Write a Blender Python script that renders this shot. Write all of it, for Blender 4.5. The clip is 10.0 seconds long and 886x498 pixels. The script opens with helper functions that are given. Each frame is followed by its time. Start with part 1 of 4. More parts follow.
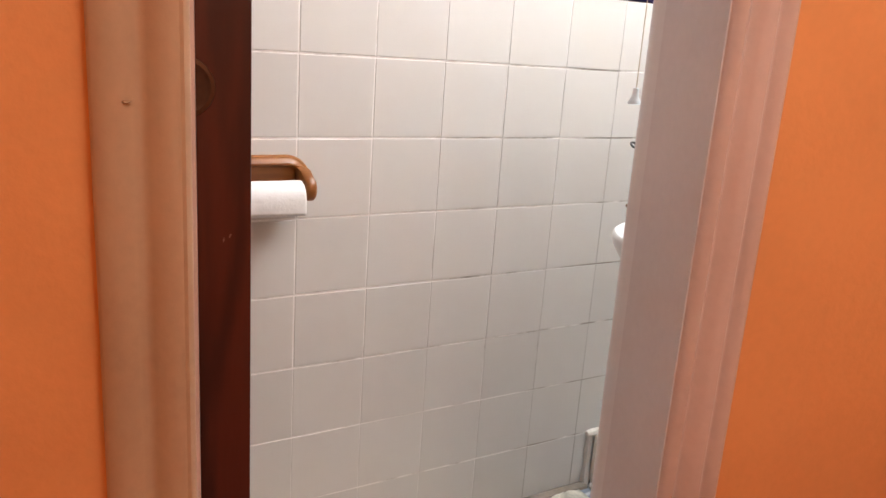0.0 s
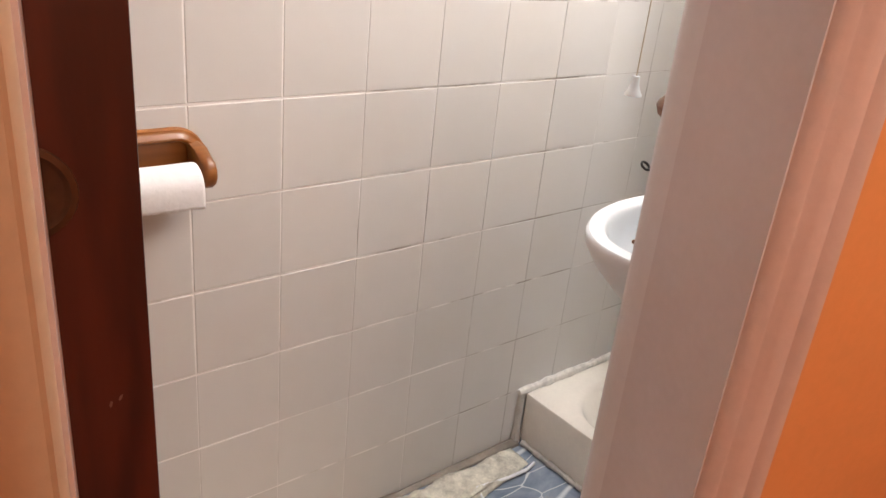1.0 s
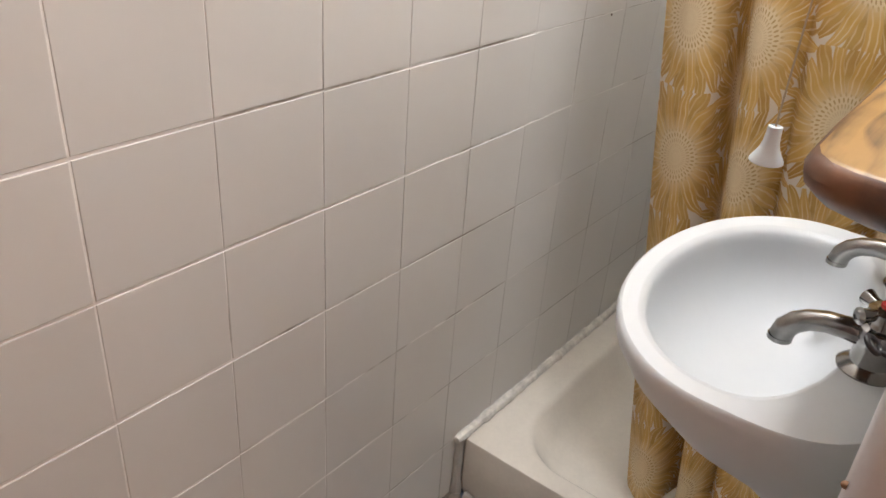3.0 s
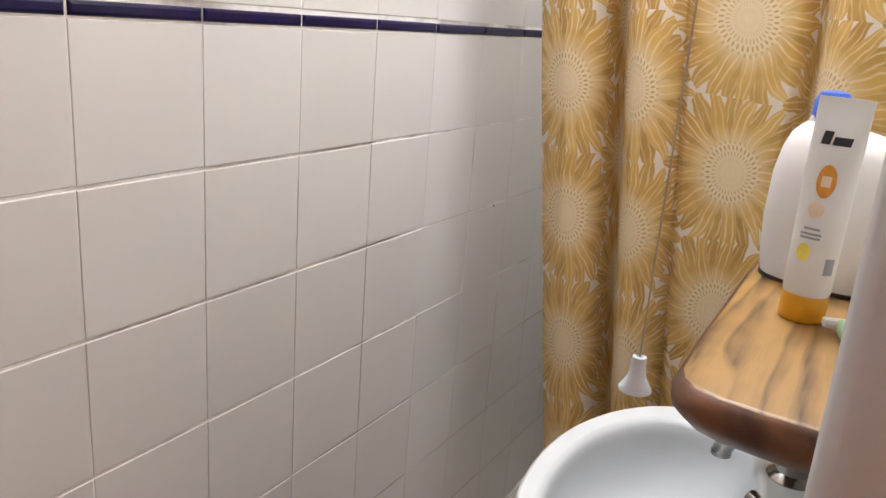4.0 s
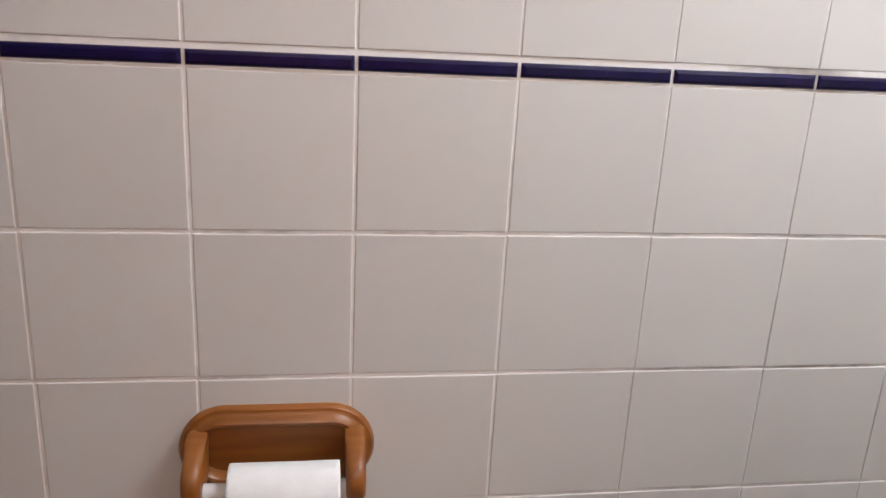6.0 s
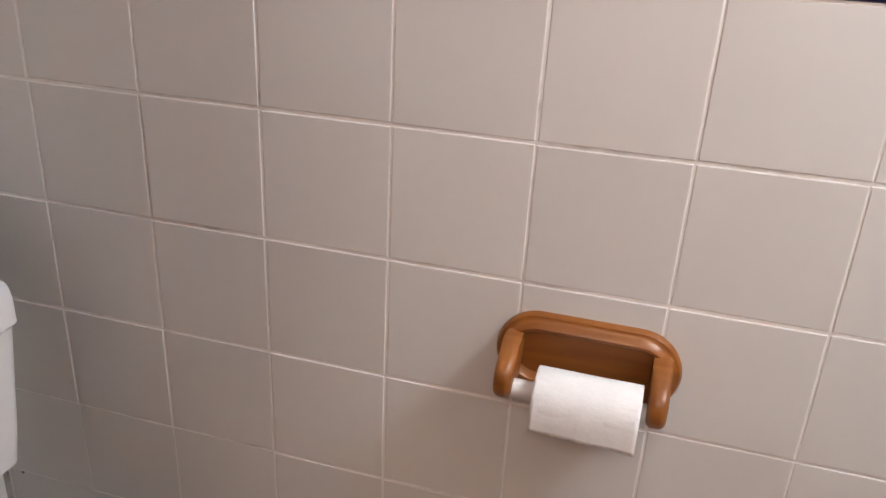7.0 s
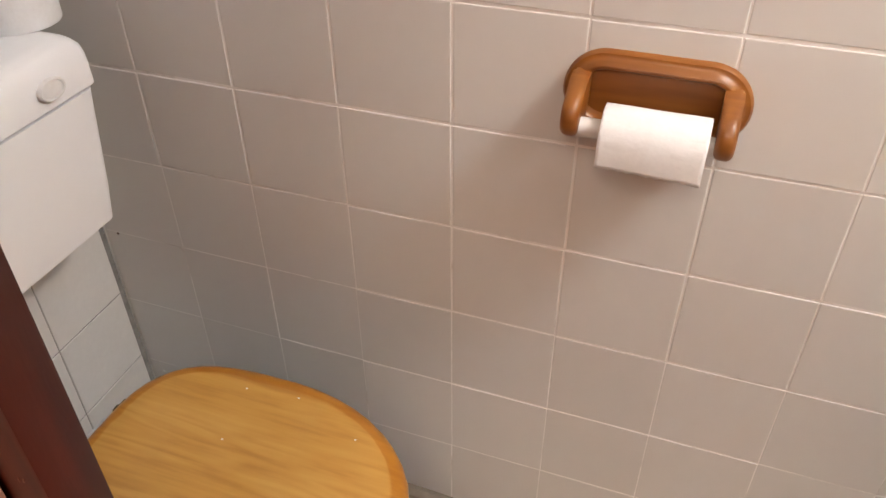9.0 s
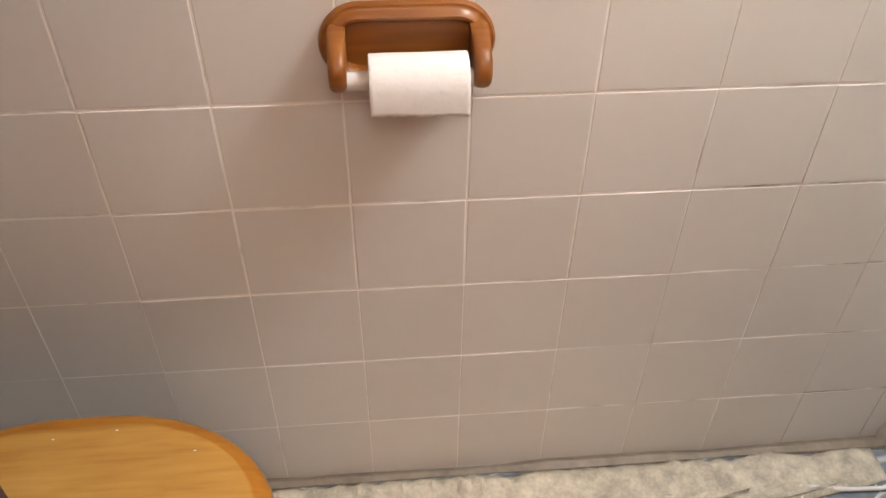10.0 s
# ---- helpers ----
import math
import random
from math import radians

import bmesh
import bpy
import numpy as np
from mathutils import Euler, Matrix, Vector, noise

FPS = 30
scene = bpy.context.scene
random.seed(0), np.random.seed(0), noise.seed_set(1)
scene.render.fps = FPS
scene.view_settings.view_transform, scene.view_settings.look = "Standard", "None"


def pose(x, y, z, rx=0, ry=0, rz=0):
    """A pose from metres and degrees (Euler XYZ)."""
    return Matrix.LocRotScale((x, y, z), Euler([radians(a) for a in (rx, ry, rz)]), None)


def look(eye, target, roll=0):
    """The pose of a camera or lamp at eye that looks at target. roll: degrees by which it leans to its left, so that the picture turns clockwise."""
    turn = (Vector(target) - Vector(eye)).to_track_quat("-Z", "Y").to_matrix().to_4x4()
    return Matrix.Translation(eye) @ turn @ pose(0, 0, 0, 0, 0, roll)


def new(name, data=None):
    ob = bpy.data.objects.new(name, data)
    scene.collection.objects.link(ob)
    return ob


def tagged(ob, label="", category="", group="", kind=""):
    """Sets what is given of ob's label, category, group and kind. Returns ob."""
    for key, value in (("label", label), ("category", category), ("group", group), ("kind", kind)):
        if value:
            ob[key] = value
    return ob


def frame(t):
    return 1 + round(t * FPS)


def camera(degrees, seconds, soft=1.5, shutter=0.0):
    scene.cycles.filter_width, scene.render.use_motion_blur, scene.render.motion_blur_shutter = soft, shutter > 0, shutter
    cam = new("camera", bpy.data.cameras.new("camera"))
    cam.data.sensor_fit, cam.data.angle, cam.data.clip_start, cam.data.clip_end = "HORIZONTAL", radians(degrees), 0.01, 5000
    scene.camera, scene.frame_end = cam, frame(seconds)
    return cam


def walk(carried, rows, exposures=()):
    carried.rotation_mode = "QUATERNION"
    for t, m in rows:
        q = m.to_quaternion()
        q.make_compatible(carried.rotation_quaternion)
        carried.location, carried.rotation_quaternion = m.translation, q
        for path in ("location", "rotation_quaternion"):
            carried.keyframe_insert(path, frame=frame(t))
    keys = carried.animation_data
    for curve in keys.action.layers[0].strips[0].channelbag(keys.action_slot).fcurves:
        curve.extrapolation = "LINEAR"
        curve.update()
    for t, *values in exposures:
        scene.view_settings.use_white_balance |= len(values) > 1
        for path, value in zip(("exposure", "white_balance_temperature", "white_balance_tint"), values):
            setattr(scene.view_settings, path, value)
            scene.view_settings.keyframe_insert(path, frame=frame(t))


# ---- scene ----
cam = camera(59.3, 10.0, soft=1.5)
PATH = [
    (0, (-0.342, -1.372, 1.093), (0.653, 0.288, 0.589), 3.9),
    (0.5, (-0.312, -1.243, 1.131), (0.856, 0.235, 0.46), 5.5),
    (1, (-0.263, -1.077, 1.205), (0.931, 0.313, 0.404), 6.0),
    (1.5, (-0.142, -0.945, 1.226), (1.008, 0.423, 0.329), 6.2),
    (2, (-0.031, -0.813, 1.206), (1.079, 0.5, 0.184), 5.1),
    (2.2, (-0.025, -0.76, 1.193), (1.11, 0.499, 0.132), 4.5),
    (3.3, (0.02, -0.633, 1.202), (1.528, 0.331, 0.311), 5.3),
    (3.5, (0.029, -0.633, 1.217), (1.593, 0.32, 0.415), 5.3),
    (4, (0.026, -0.641, 1.239), (1.687, 0.316, 0.672), 4.5),
    (4.5, (0.033, -0.653, 1.249), (1.705, 0.348, 0.798), 3.0),
    (5, (0.06, -0.679, 1.264), (1.549, 0.585, 0.838), 1.5),
    (5.2, (0.072, -0.681, 1.272), (1.413, 0.737, 0.837), 1.9),
    (6.3, (0.13, -0.745, 1.272), (0.076, 1.155, 0.65), 3.0),
    (6.5, (0.125, -0.747, 1.273), (-0.087, 1.123, 0.598), 3.2),
    (7, (0.117, -0.747, 1.265), (-0.374, 1.026, 0.479), 3.1),
    (7.5, (0.112, -0.742, 1.254), (-0.519, 0.924, 0.345), 2.6),
    (8, (0.113, -0.746, 1.24), (-0.556, 0.83, 0.207), 1.6),
    (8.5, (0.112, -0.768, 1.224), (-0.519, 0.739, 0.069), 0.6),
    (9, (0.122, -0.788, 1.217), (-0.419, 0.696, -0.01), -0.5),
    (9.5, (0.111, -0.801, 1.218), (-0.199, 0.72, -0.044), -1.0),
    (10, (0.043, -0.818, 1.222), (0.188, 0.699, -0.074), 0.7),
]
EXPOSURES = [(0.0, 0.31, 6450, 13), (1.0, 0.23, 6800, 16), (1.5, 0.13, 6950, 15), (2.0, -0.10, 6800, 14), (3.3, -0.22, 6700, 14), (4.2, -0.38, 6480, 14), (5.2, -0.60, 6220, 14), (6.5, -0.22, 6300, 15), (7.2, -0.10, 6500, 15), (8.0, 0.04, 6880, 16), (9.0, 0.22, 7080, 16), (10.0, 0.16, 7220, 16)]
walk(cam, [(t, look(eye, target, roll)) for t, eye, target, roll in PATH], EXPOSURES)

# ---- light ----
world = bpy.data.worlds.new("world")
scene.world = world
world.use_nodes = True
world.node_tree.nodes["Background"].inputs[0].default_value = (0.02, 0.02, 0.02, 1)
world.node_tree.nodes["Background"].inputs[1].default_value = 0.3


def lamp(name, place, watts, size, colour):
    data = bpy.data.lights.new(name, "POINT")
    data.energy, data.shadow_soft_size, data.color = watts, size, colour
    ob = new(name, data)
    ob.location = place
    return ob


BATH_LAMP = (1.03, -0.36, 2.15)
HALL_LAMP = (0.16, -1.75, 2.20)
lamp("bathroom_bulb", BATH_LAMP, 42, 0.12, (0.885, 0.945, 1.0))
lamp("hall_bulb", HALL_LAMP, 31, 0.28, (1.0, 0.89, 0.76))


# ---- materials ----
class Net:
    """Short hand for building a node material."""

    def __init__(self, name):
        self.mat = bpy.data.materials.new(name)
        self.mat.use_nodes = True
        self.t = self.mat.node_tree
        self.out = self.t.nodes["Principled BSDF"]

    def node(self, kind, **sets):
        n = self.t.nodes.new(kind)
        for k, v in sets.items():
            setattr(n, k, v)
        return n

    def put(self, socket, value):
        if hasattr(value, "is_linked"):
            self.t.links.new(value, socket)
        elif isinstance(value, (tuple, list)) and len(value) == 3 and socket.type == "RGBA":
            socket.default_value = (*value, 1)
        else:
            socket.default_value = value

    def math(self, op, a, b=0.0, c=0.0):
        n = self.node("ShaderNodeMath", operation=op)
        self.put(n.inputs[0], a)
        self.put(n.inputs[1], b)
        self.put(n.inputs[2], c)
        return n.outputs[0]

    def coord(self, which="Object"):
        return self.node("ShaderNodeTexCoord").outputs[which]

    def mapped(self, vec, scale=(1, 1, 1), loc=(0, 0, 0), rot=(0, 0, 0)):
        n = self.node("ShaderNodeMapping")
        self.put(n.inputs["Vector"], vec)
        n.inputs["Scale"].default_value, n.inputs["Location"].default_value, n.inputs["Rotation"].default_value = scale, loc, rot
        return n.outputs[0]

    def noise(self, vec, scale, detail=4.0, rough=0.55, distort=0.0):
        n = self.node("ShaderNodeTexNoise")
        self.put(n.inputs["Vector"], vec)
        n.inputs["Scale"].default_value, n.inputs["Detail"].default_value = scale, detail
        n.inputs["Roughness"].default_value, n.inputs["Distortion"].default_value = rough, distort
        return n.outputs["Fac"]

    def ramp(self, fac, *stops):
        n = self.node("ShaderNodeValToRGB")
        self.put(n.inputs[0], fac)
        el = n.color_ramp.elements
        while len(el) < len(stops):
            el.new(0.5)
        for e, (p, c) in zip(el, stops):
            e.position, e.color = p, ((*c, 1) if isinstance(c, tuple) else (c, c, c, 1))
        return n.outputs[0]

    def mix(self, fac, a, b, blend="MIX"):
        n = self.node("ShaderNodeMix", data_type="RGBA", blend_type=blend)
        self.put(n.inputs[0], fac)
        self.put(n.inputs[6], a)
        self.put(n.inputs[7], b)
        return n.outputs[2]

    def bump(self, height, strength=0.2, distance=0.002):
        n = self.node("ShaderNodeBump")
        n.inputs["Strength"].default_value, n.inputs["Distance"].default_value = strength, distance
        self.put(n.inputs["Height"], height)
        self.put(self.out.inputs["Normal"], n.outputs[0])

    def done(self, base, rough=0.5, metal=0.0, **more):
        self.put(self.out.inputs["Base Color"], base)
        self.put(self.out.inputs["Roughness"], rough)
        self.put(self.out.inputs["Metallic"], metal)
        for k, v in more.items():
            self.put(self.out.inputs[k.replace("_", " ")], v)
        return self.mat


def plain(name, colour, rough=0.5, metal=0.0, vary=0.06, scale=9.0, bump=0.0, grain=120.0, world_space=False, **more):
    """A surface of one colour with stains at a large scale and grain at a small one."""
    n = Net(name)
    v = n.node("ShaderNodeNewGeometry").outputs["Position"] if world_space else n.coord()
    big, small = n.noise(v, scale), n.noise(v, grain, 3)
    both = n.math("ADD", n.math("MULTIPLY", big, 0.7), n.math("MULTIPLY", small, 0.3))
    lo, hi = tuple(c * (1 - vary) for c in colour), tuple(min(1, c * (1 + vary)) for c in colour)
    base = n.ramp(both, (0.35, lo), (0.65, hi))
    if bump:
        n.bump(both, bump, 0.001)
    return n.done(base, n.math("MULTIPLY_ADD", big, 0.12, rough - 0.06), metal, **more)


def tile_glaze():
    n = Net("tile_glaze")
    pos = n.node("ShaderNodeNewGeometry").outputs["Position"]
    rnd = n.node("ShaderNodeObjectInfo").outputs["Random"]
    tone = n.ramp(rnd, (0.0, (0.685, 0.672, 0.655)), (0.5, (0.705, 0.692, 0.675)), (1.0, (0.725, 0.712, 0.695)))
    cloud = n.noise(pos, 5, 5)
    base = n.mix(n.ramp(cloud, (0.45, 0.0), (0.75, 0.22)), tone, (0.63, 0.60, 0.565))
    n.bump(n.math("ADD", n.noise(pos, 22, 2), n.math("MULTIPLY", n.noise(pos, 350, 2), 0.06)), 0.06, 0.003)
    return n.done(base, n.math("MULTIPLY_ADD", cloud, 0.15, 0.30), Specular_IOR_Level=0.4)


def grout_mix():
    n = Net("grout")
    pos = n.node("ShaderNodeNewGeometry").outputs["Position"]
    patch = n.noise(pos, 7, 4, 0.65)
    fine = n.noise(pos, 300, 3)
    sep = n.node("ShaderNodeSeparateXYZ")
    n.put(sep.inputs[0], pos)
    damp = n.ramp(n.math("MULTIPLY_ADD", sep.outputs[0], 0.5, 0.5), (0.60, 0.0), (0.92, 0.13))
    low = n.ramp(sep.outputs[2], (0.55, 1.0), (0.95, 0.0))
    strip = n.ramp(n.math("ABSOLUTE", n.math("SUBTRACT", sep.outputs[0], 0.912)), (0.004, 1.0), (0.030, 0.35))
    side = n.ramp(sep.outputs[0], (0.86, 0.0), (0.90, 0.22))
    damp = n.math("ADD", damp, n.math("MULTIPLY", n.math("MULTIPLY", low, strip), side))
    base = n.ramp(n.math("SUBTRACT", patch, damp), (0.26, (0.36, 0.33, 0.30)), (0.36, (0.68, 0.655, 0.63)), (0.45, (0.92, 0.905, 0.89)))
    n.bump(fine, 0.4, 0.001)
    return n.done(base, 0.85)


def wood(name, light, dark, scale=3.0, rough=0.4, axis="X", rings=9.0, lacquer=0.0, warp=2.2):
    """Wood grain: long streaks along an axis with growth bands."""
    n = Net(name)
    v = n.coord()
    stretch = {"X": (0.12, 1, 1), "Y": (1, 0.12, 1), "Z": (1, 1, 0.12)}[axis]
    g = n.mapped(v, stretch)
    bands = n.node("ShaderNodeTexWave", wave_type="BANDS", bands_direction={"X": "Y", "Y": "X", "Z": "X"}[axis])
    n.put(bands.inputs["Vector"], g)
    bands.inputs["Scale"].default_value, bands.inputs["Distortion"].default_value = rings, 6 * warp
    bands.inputs["Detail"].default_value, bands.inputs["Detail Scale"].default_value = 3, scale
    fibres = n.noise(n.mapped(v, tuple(s * 1.0 for s in stretch)), 260, 4)
    cloud = n.noise(g, 8, 3)
    f = n.math("ADD", n.math("MULTIPLY", bands.outputs["Fac"], 0.55), n.math("MULTIPLY", fibres, 0.25))
    f = n.math("ADD", f, n.math("MULTIPLY", cloud, 0.3))
    base = n.ramp(f, (0.25, light), (0.85, dark))
    n.bump(fibres, 0.15, 0.0008)
    return n.done(base, n.math("MULTIPLY_ADD", cloud, 0.15, rough - 0.07), Coat_Weight=lacquer, Coat_Roughness=0.15)


def figured_wood(name, light, dark, axis="X", freq=26.0, size=2.4, rough=0.36, lacquer=0.35, contrast=1.0, long=0.28):
    """Flat-sawn wood: growth lines that follow the contours of a long noise."""
    n = Net(name)
    v = n.coord()
    g = n.mapped(v, {"X": (long, 1, 1), "Y": (1, long, 1), "Z": (1, 1, long)}[axis])
    field = n.noise(g, size, 1.5, 0.4, 0.6)
    lines = n.math("SINE", n.math("MULTIPLY", field, freq * 6.283 / 2))
    fine = n.math("SINE", n.math("MULTIPLY", n.noise(g, size, 3, 0.5, 0.6), freq * 14.0))
    fibres = n.noise(n.mapped(v, {"X": (0.05, 1, 1), "Y": (1, 0.05, 1), "Z": (1, 1, 0.05)}[axis]), 420, 3)
    patch = n.noise(v, 12, 4)
    f = n.math("MULTIPLY_ADD", lines, 0.22 * contrast, 0.40)
    f = n.math("ADD", f, n.math("MULTIPLY", fine, 0.07 * contrast))
    f = n.math("ADD", f, n.math("MULTIPLY_ADD", fibres, 0.24, -0.12))
    f = n.math("ADD", f, n.math("MULTIPLY_ADD", patch, 0.40, -0.20))
    mid = tuple(0.62 * a + 0.38 * b for a, b in zip(light, dark))
    base = n.ramp(f, (0.18, light), (0.5, mid), (0.82, dark))
    n.bump(n.math("ADD", fibres, n.math("MULTIPLY", lines, 0.15)), 0.12, 0.0008)
    return n.done(base, n.math("MULTIPLY_ADD", patch, 0.18, rough - 0.09), Coat_Weight=lacquer, Coat_Roughness=0.18)


def banded_wood(name, light, dark):
    """A plain-sawn plank with a few bold curved growth bands."""
    n = Net(name)
    v = n.coord()
    w = n.node("ShaderNodeTexWave", wave_type="RINGS", rings_direction="Z", wave_profile="SAW")
    n.put(w.inputs["Vector"], n.mapped(v, (0.30, 1.25, 0.1), (-0.20, 0.92, 0)))
    w.inputs["Scale"].default_value, w.inputs["Distortion"].default_value = 12.0, 6.5
    w.inputs["Detail"].default_value, w.inputs["Detail Scale"].default_value = 2.0, 1.5
    fibres = n.noise(n.mapped(v, (0.05, 1, 1)), 420, 3)
    streaks = n.noise(n.mapped(v, (0.12, 1, 1)), 70, 4)
    patch = n.noise(v, 14, 4)
    late = n.ramp(w.outputs["Fac"], (0.10, 0.12), (0.55, 0.42), (0.82, 0.85), (1.0, 0.30))
    veins = n.math("SINE", n.math("MULTIPLY", n.noise(n.mapped(v, (0.22, 1, 1)), 14, 3, 0.5, 0.7), 30.0))
    knot = n.noise(n.mapped(v, (0.6, 1.2, 1), (0.31, 0.17, 0)), 7, 3, 0.6)
    f = n.math("ADD", n.math("MULTIPLY", late, 0.60), n.math("MULTIPLY_ADD", fibres, 0.26, -0.12))
    f = n.math("ADD", f, n.math("ADD", n.math("MULTIPLY_ADD", patch, 0.46, -0.20), n.math("MULTIPLY_ADD", streaks, 0.40, -0.19)))
    f = n.math("ADD", f, n.math("MULTIPLY", veins, 0.11))
    f = n.math("ADD", f, n.ramp(knot, (0.58, 0.0), (0.74, 0.30)))
    mid = tuple(0.62 * a + 0.38 * b for a, b in zip(light, dark))
    base = n.ramp(f, (0.12, light), (0.42, mid), (0.78, dark))
    n.bump(fibres, 0.14, 0.0008)
    return n.done(base, n.math("MULTIPLY_ADD", patch, 0.2, 0.38), Coat_Weight=0.12, Coat_Roughness=0.25)


CLOTH_X, CLOTH_Y = 0.36, 0.203      # repeat of the printed flowers


def sunflower_cloth():
    """Printed cloth: staggered sunflowers in ochre and cream on off-white. UV is in metres along the cloth."""
    n = Net("sunflower_cloth")
    uv = n.node("ShaderNodeTexCoord").outputs["UV"]
    wob = n.node("ShaderNodeTexNoise")
    n.put(wob.inputs["Vector"], uv)
    wob.inputs["Scale"].default_value = 8
    shift = n.node("ShaderNodeVectorMath", operation="MULTIPLY_ADD")
    n.put(shift.inputs[0], wob.outputs["Color"])
    shift.inputs[1].default_value = (0.022, 0.022, 0)
    n.put(shift.inputs[2], uv)
    sep = n.node("ShaderNodeSeparateXYZ")
    n.put(sep.inputs[0], shift.outputs[0])

    def cell(o):
        fx = n.math("MULTIPLY", n.math("SUBTRACT", n.math("FRACT", n.math("MULTIPLY_ADD", sep.outputs[0], 1 / CLOTH_X, o)), 0.5), CLOTH_X)
        fy = n.math("MULTIPLY", n.math("SUBTRACT", n.math("FRACT", n.math("MULTIPLY_ADD", sep.outputs[1], 1 / CLOTH_Y, o)), 0.5), CLOTH_Y)
        d = n.math("SQRT", n.math("ADD", n.math("MULTIPLY", fx, fx), n.math("MULTIPLY", fy, fy)))
        return d, n.math("ARCTAN2", fy, fx)

    (d1, a1), (d2, a2) = cell(0.0), cell(0.5)
    near = n.math("LESS_THAN", d2, d1)
    d = n.math("MINIMUM", d1, d2)
    ang = n.math("ADD", n.math("MULTIPLY", a2, near), n.math("MULTIPLY", a1, n.math("SUBTRACT", 1.0, near)))
    bend = n.math("ADD", ang, n.math("MULTIPLY_ADD", n.noise(uv, 14, 2), 0.30, n.math("MULTIPLY", d, 1.2)))

    def petals(count, turn, root, length):
        """Side-to-side place within a petal (0 middle, 1 edge) and whether the point lies on one."""
        across = n.math("ABSOLUTE", n.math("MULTIPLY_ADD", n.math("FRACT", n.math("MULTIPLY_ADD", bend, count / (2 * math.pi), turn)), 2.0, -1.0))
        along = n.math("DIVIDE", n.math("SUBTRACT", d, root), length)
        along = n.math("MINIMUM", n.math("MAXIMUM", along, 0.0), 0.999)
        width = n.math("SUBTRACT", 1.0, n.math("POWER", along, 1.15))
        q = n.math("DIVIDE", across, n.math("MAXIMUM", width, 0.001))
        return q, n.math("LESS_THAN", q, 1.0)

    long = n.math("MULTIPLY_ADD", n.noise(uv, 19, 2), 0.05, 0.058)
    qa, on_a = petals(13, 0.0, 0.044, long)
    qb, on_b = petals(13, 0.5, 0.044, n.math("ADD", long, 0.012))
    tone = n.ramp(n.noise(uv, 13, 4), (0.34, (0.65, 0.375, 0.088)), (0.55, (0.73, 0.465, 0.138)), (0.72, (0.80, 0.57, 0.225)))
    under = n.ramp(n.noise(uv, 17, 4), (0.34, (0.52, 0.28, 0.062)), (0.66, (0.67, 0.42, 0.125)))
    pale = (0.90, 0.75, 0.49)

    def veined(q, ground, strength):
        wave = n.math("COSINE", n.math("ADD", n.math("MULTIPLY", q, 11.0), n.math("MULTIPLY", n.noise(uv, 40, 2), 3.0)))
        line = n.ramp(n.math("MULTIPLY_ADD", wave, 0.5, 0.5), (0.58, 0.0), (0.90, 1.0))
        faint = n.ramp(n.noise(uv, 24, 4), (0.34, 0.25), (0.64, 0.95))
        return n.mix(n.math("MULTIPLY", n.math("MULTIPLY", line, faint), strength), ground, pale)

    back = n.mix(on_b, (0.84, 0.77, 0.68), veined(qb, under, 0.70))
    front = veined(qa, tone, 0.95)
    front = n.mix(n.ramp(qa, (0.80, 0.0), (0.97, 0.50)), front, (0.56, 0.31, 0.08))
    col = n.mix(on_a, back, front)
    col = n.mix(n.ramp(d, (0.044, 0.55), (0.070, 0.0)), col, pale)
    spin = n.math("SINE", n.math("ADD", n.math("MULTIPLY", ang, 34.0), n.math("MULTIPLY", d, 260.0)))
    spin2 = n.math("SINE", n.math("SUBTRACT", n.math("MULTIPLY", ang, 34.0), n.math("MULTIPLY", d, 420.0)))
    seed = n.ramp(n.math("MULTIPLY_ADD", n.math("ADD", spin, spin2), 0.25, 0.5), (0.56, 0.0), (0.76, 1.0))
    seed = n.math("MULTIPLY", seed, n.ramp(d, (0.004, 0.15), (0.020, 0.35), (0.036, 0.95)))
    seeds = n.mix(n.math("MULTIPLY", seed, 0.8), (0.88, 0.72, 0.48), (0.50, 0.29, 0.09))
    ragged = n.math("ADD", d, n.math("MULTIPLY", n.noise(uv, 120, 2), 0.012))
    col = n.mix(n.ramp(ragged, (0.048, 1.0), (0.055, 0.0)), col, seeds)
    fade = n.ramp(n.noise(uv, 5, 4), (0.35, 0.0), (0.7, 0.22))
    base = n.mix(fade, col, (0.68, 0.47, 0.20))
    weave = n.node("ShaderNodeTexWave", bands_direction="DIAGONAL")
    n.put(weave.inputs["Vector"], uv)
    weave.inputs["Scale"].default_value = 300
    n.bump(n.math("ADD", n.math("MULTIPLY", weave.outputs["Fac"], 0.25), n.noise(uv, 26, 3)), 0.25, 0.005)
    mat = n.done(base, 0.6, Specular_IOR_Level=0.3, Sheen_Weight=0.1)
    glow = n.node("ShaderNodeBsdfTranslucent")
    n.put(glow.inputs["Color"], base)
    both = n.node("ShaderNodeMixShader")
    both.inputs[0].default_value = 0.12
    n.put(both.inputs[1], n.out.outputs[0])
    n.put(both.inputs[2], glow.outputs[0])
    n.put(n.t.nodes["Material Output"].inputs["Surface"], both.outputs[0])
    return mat


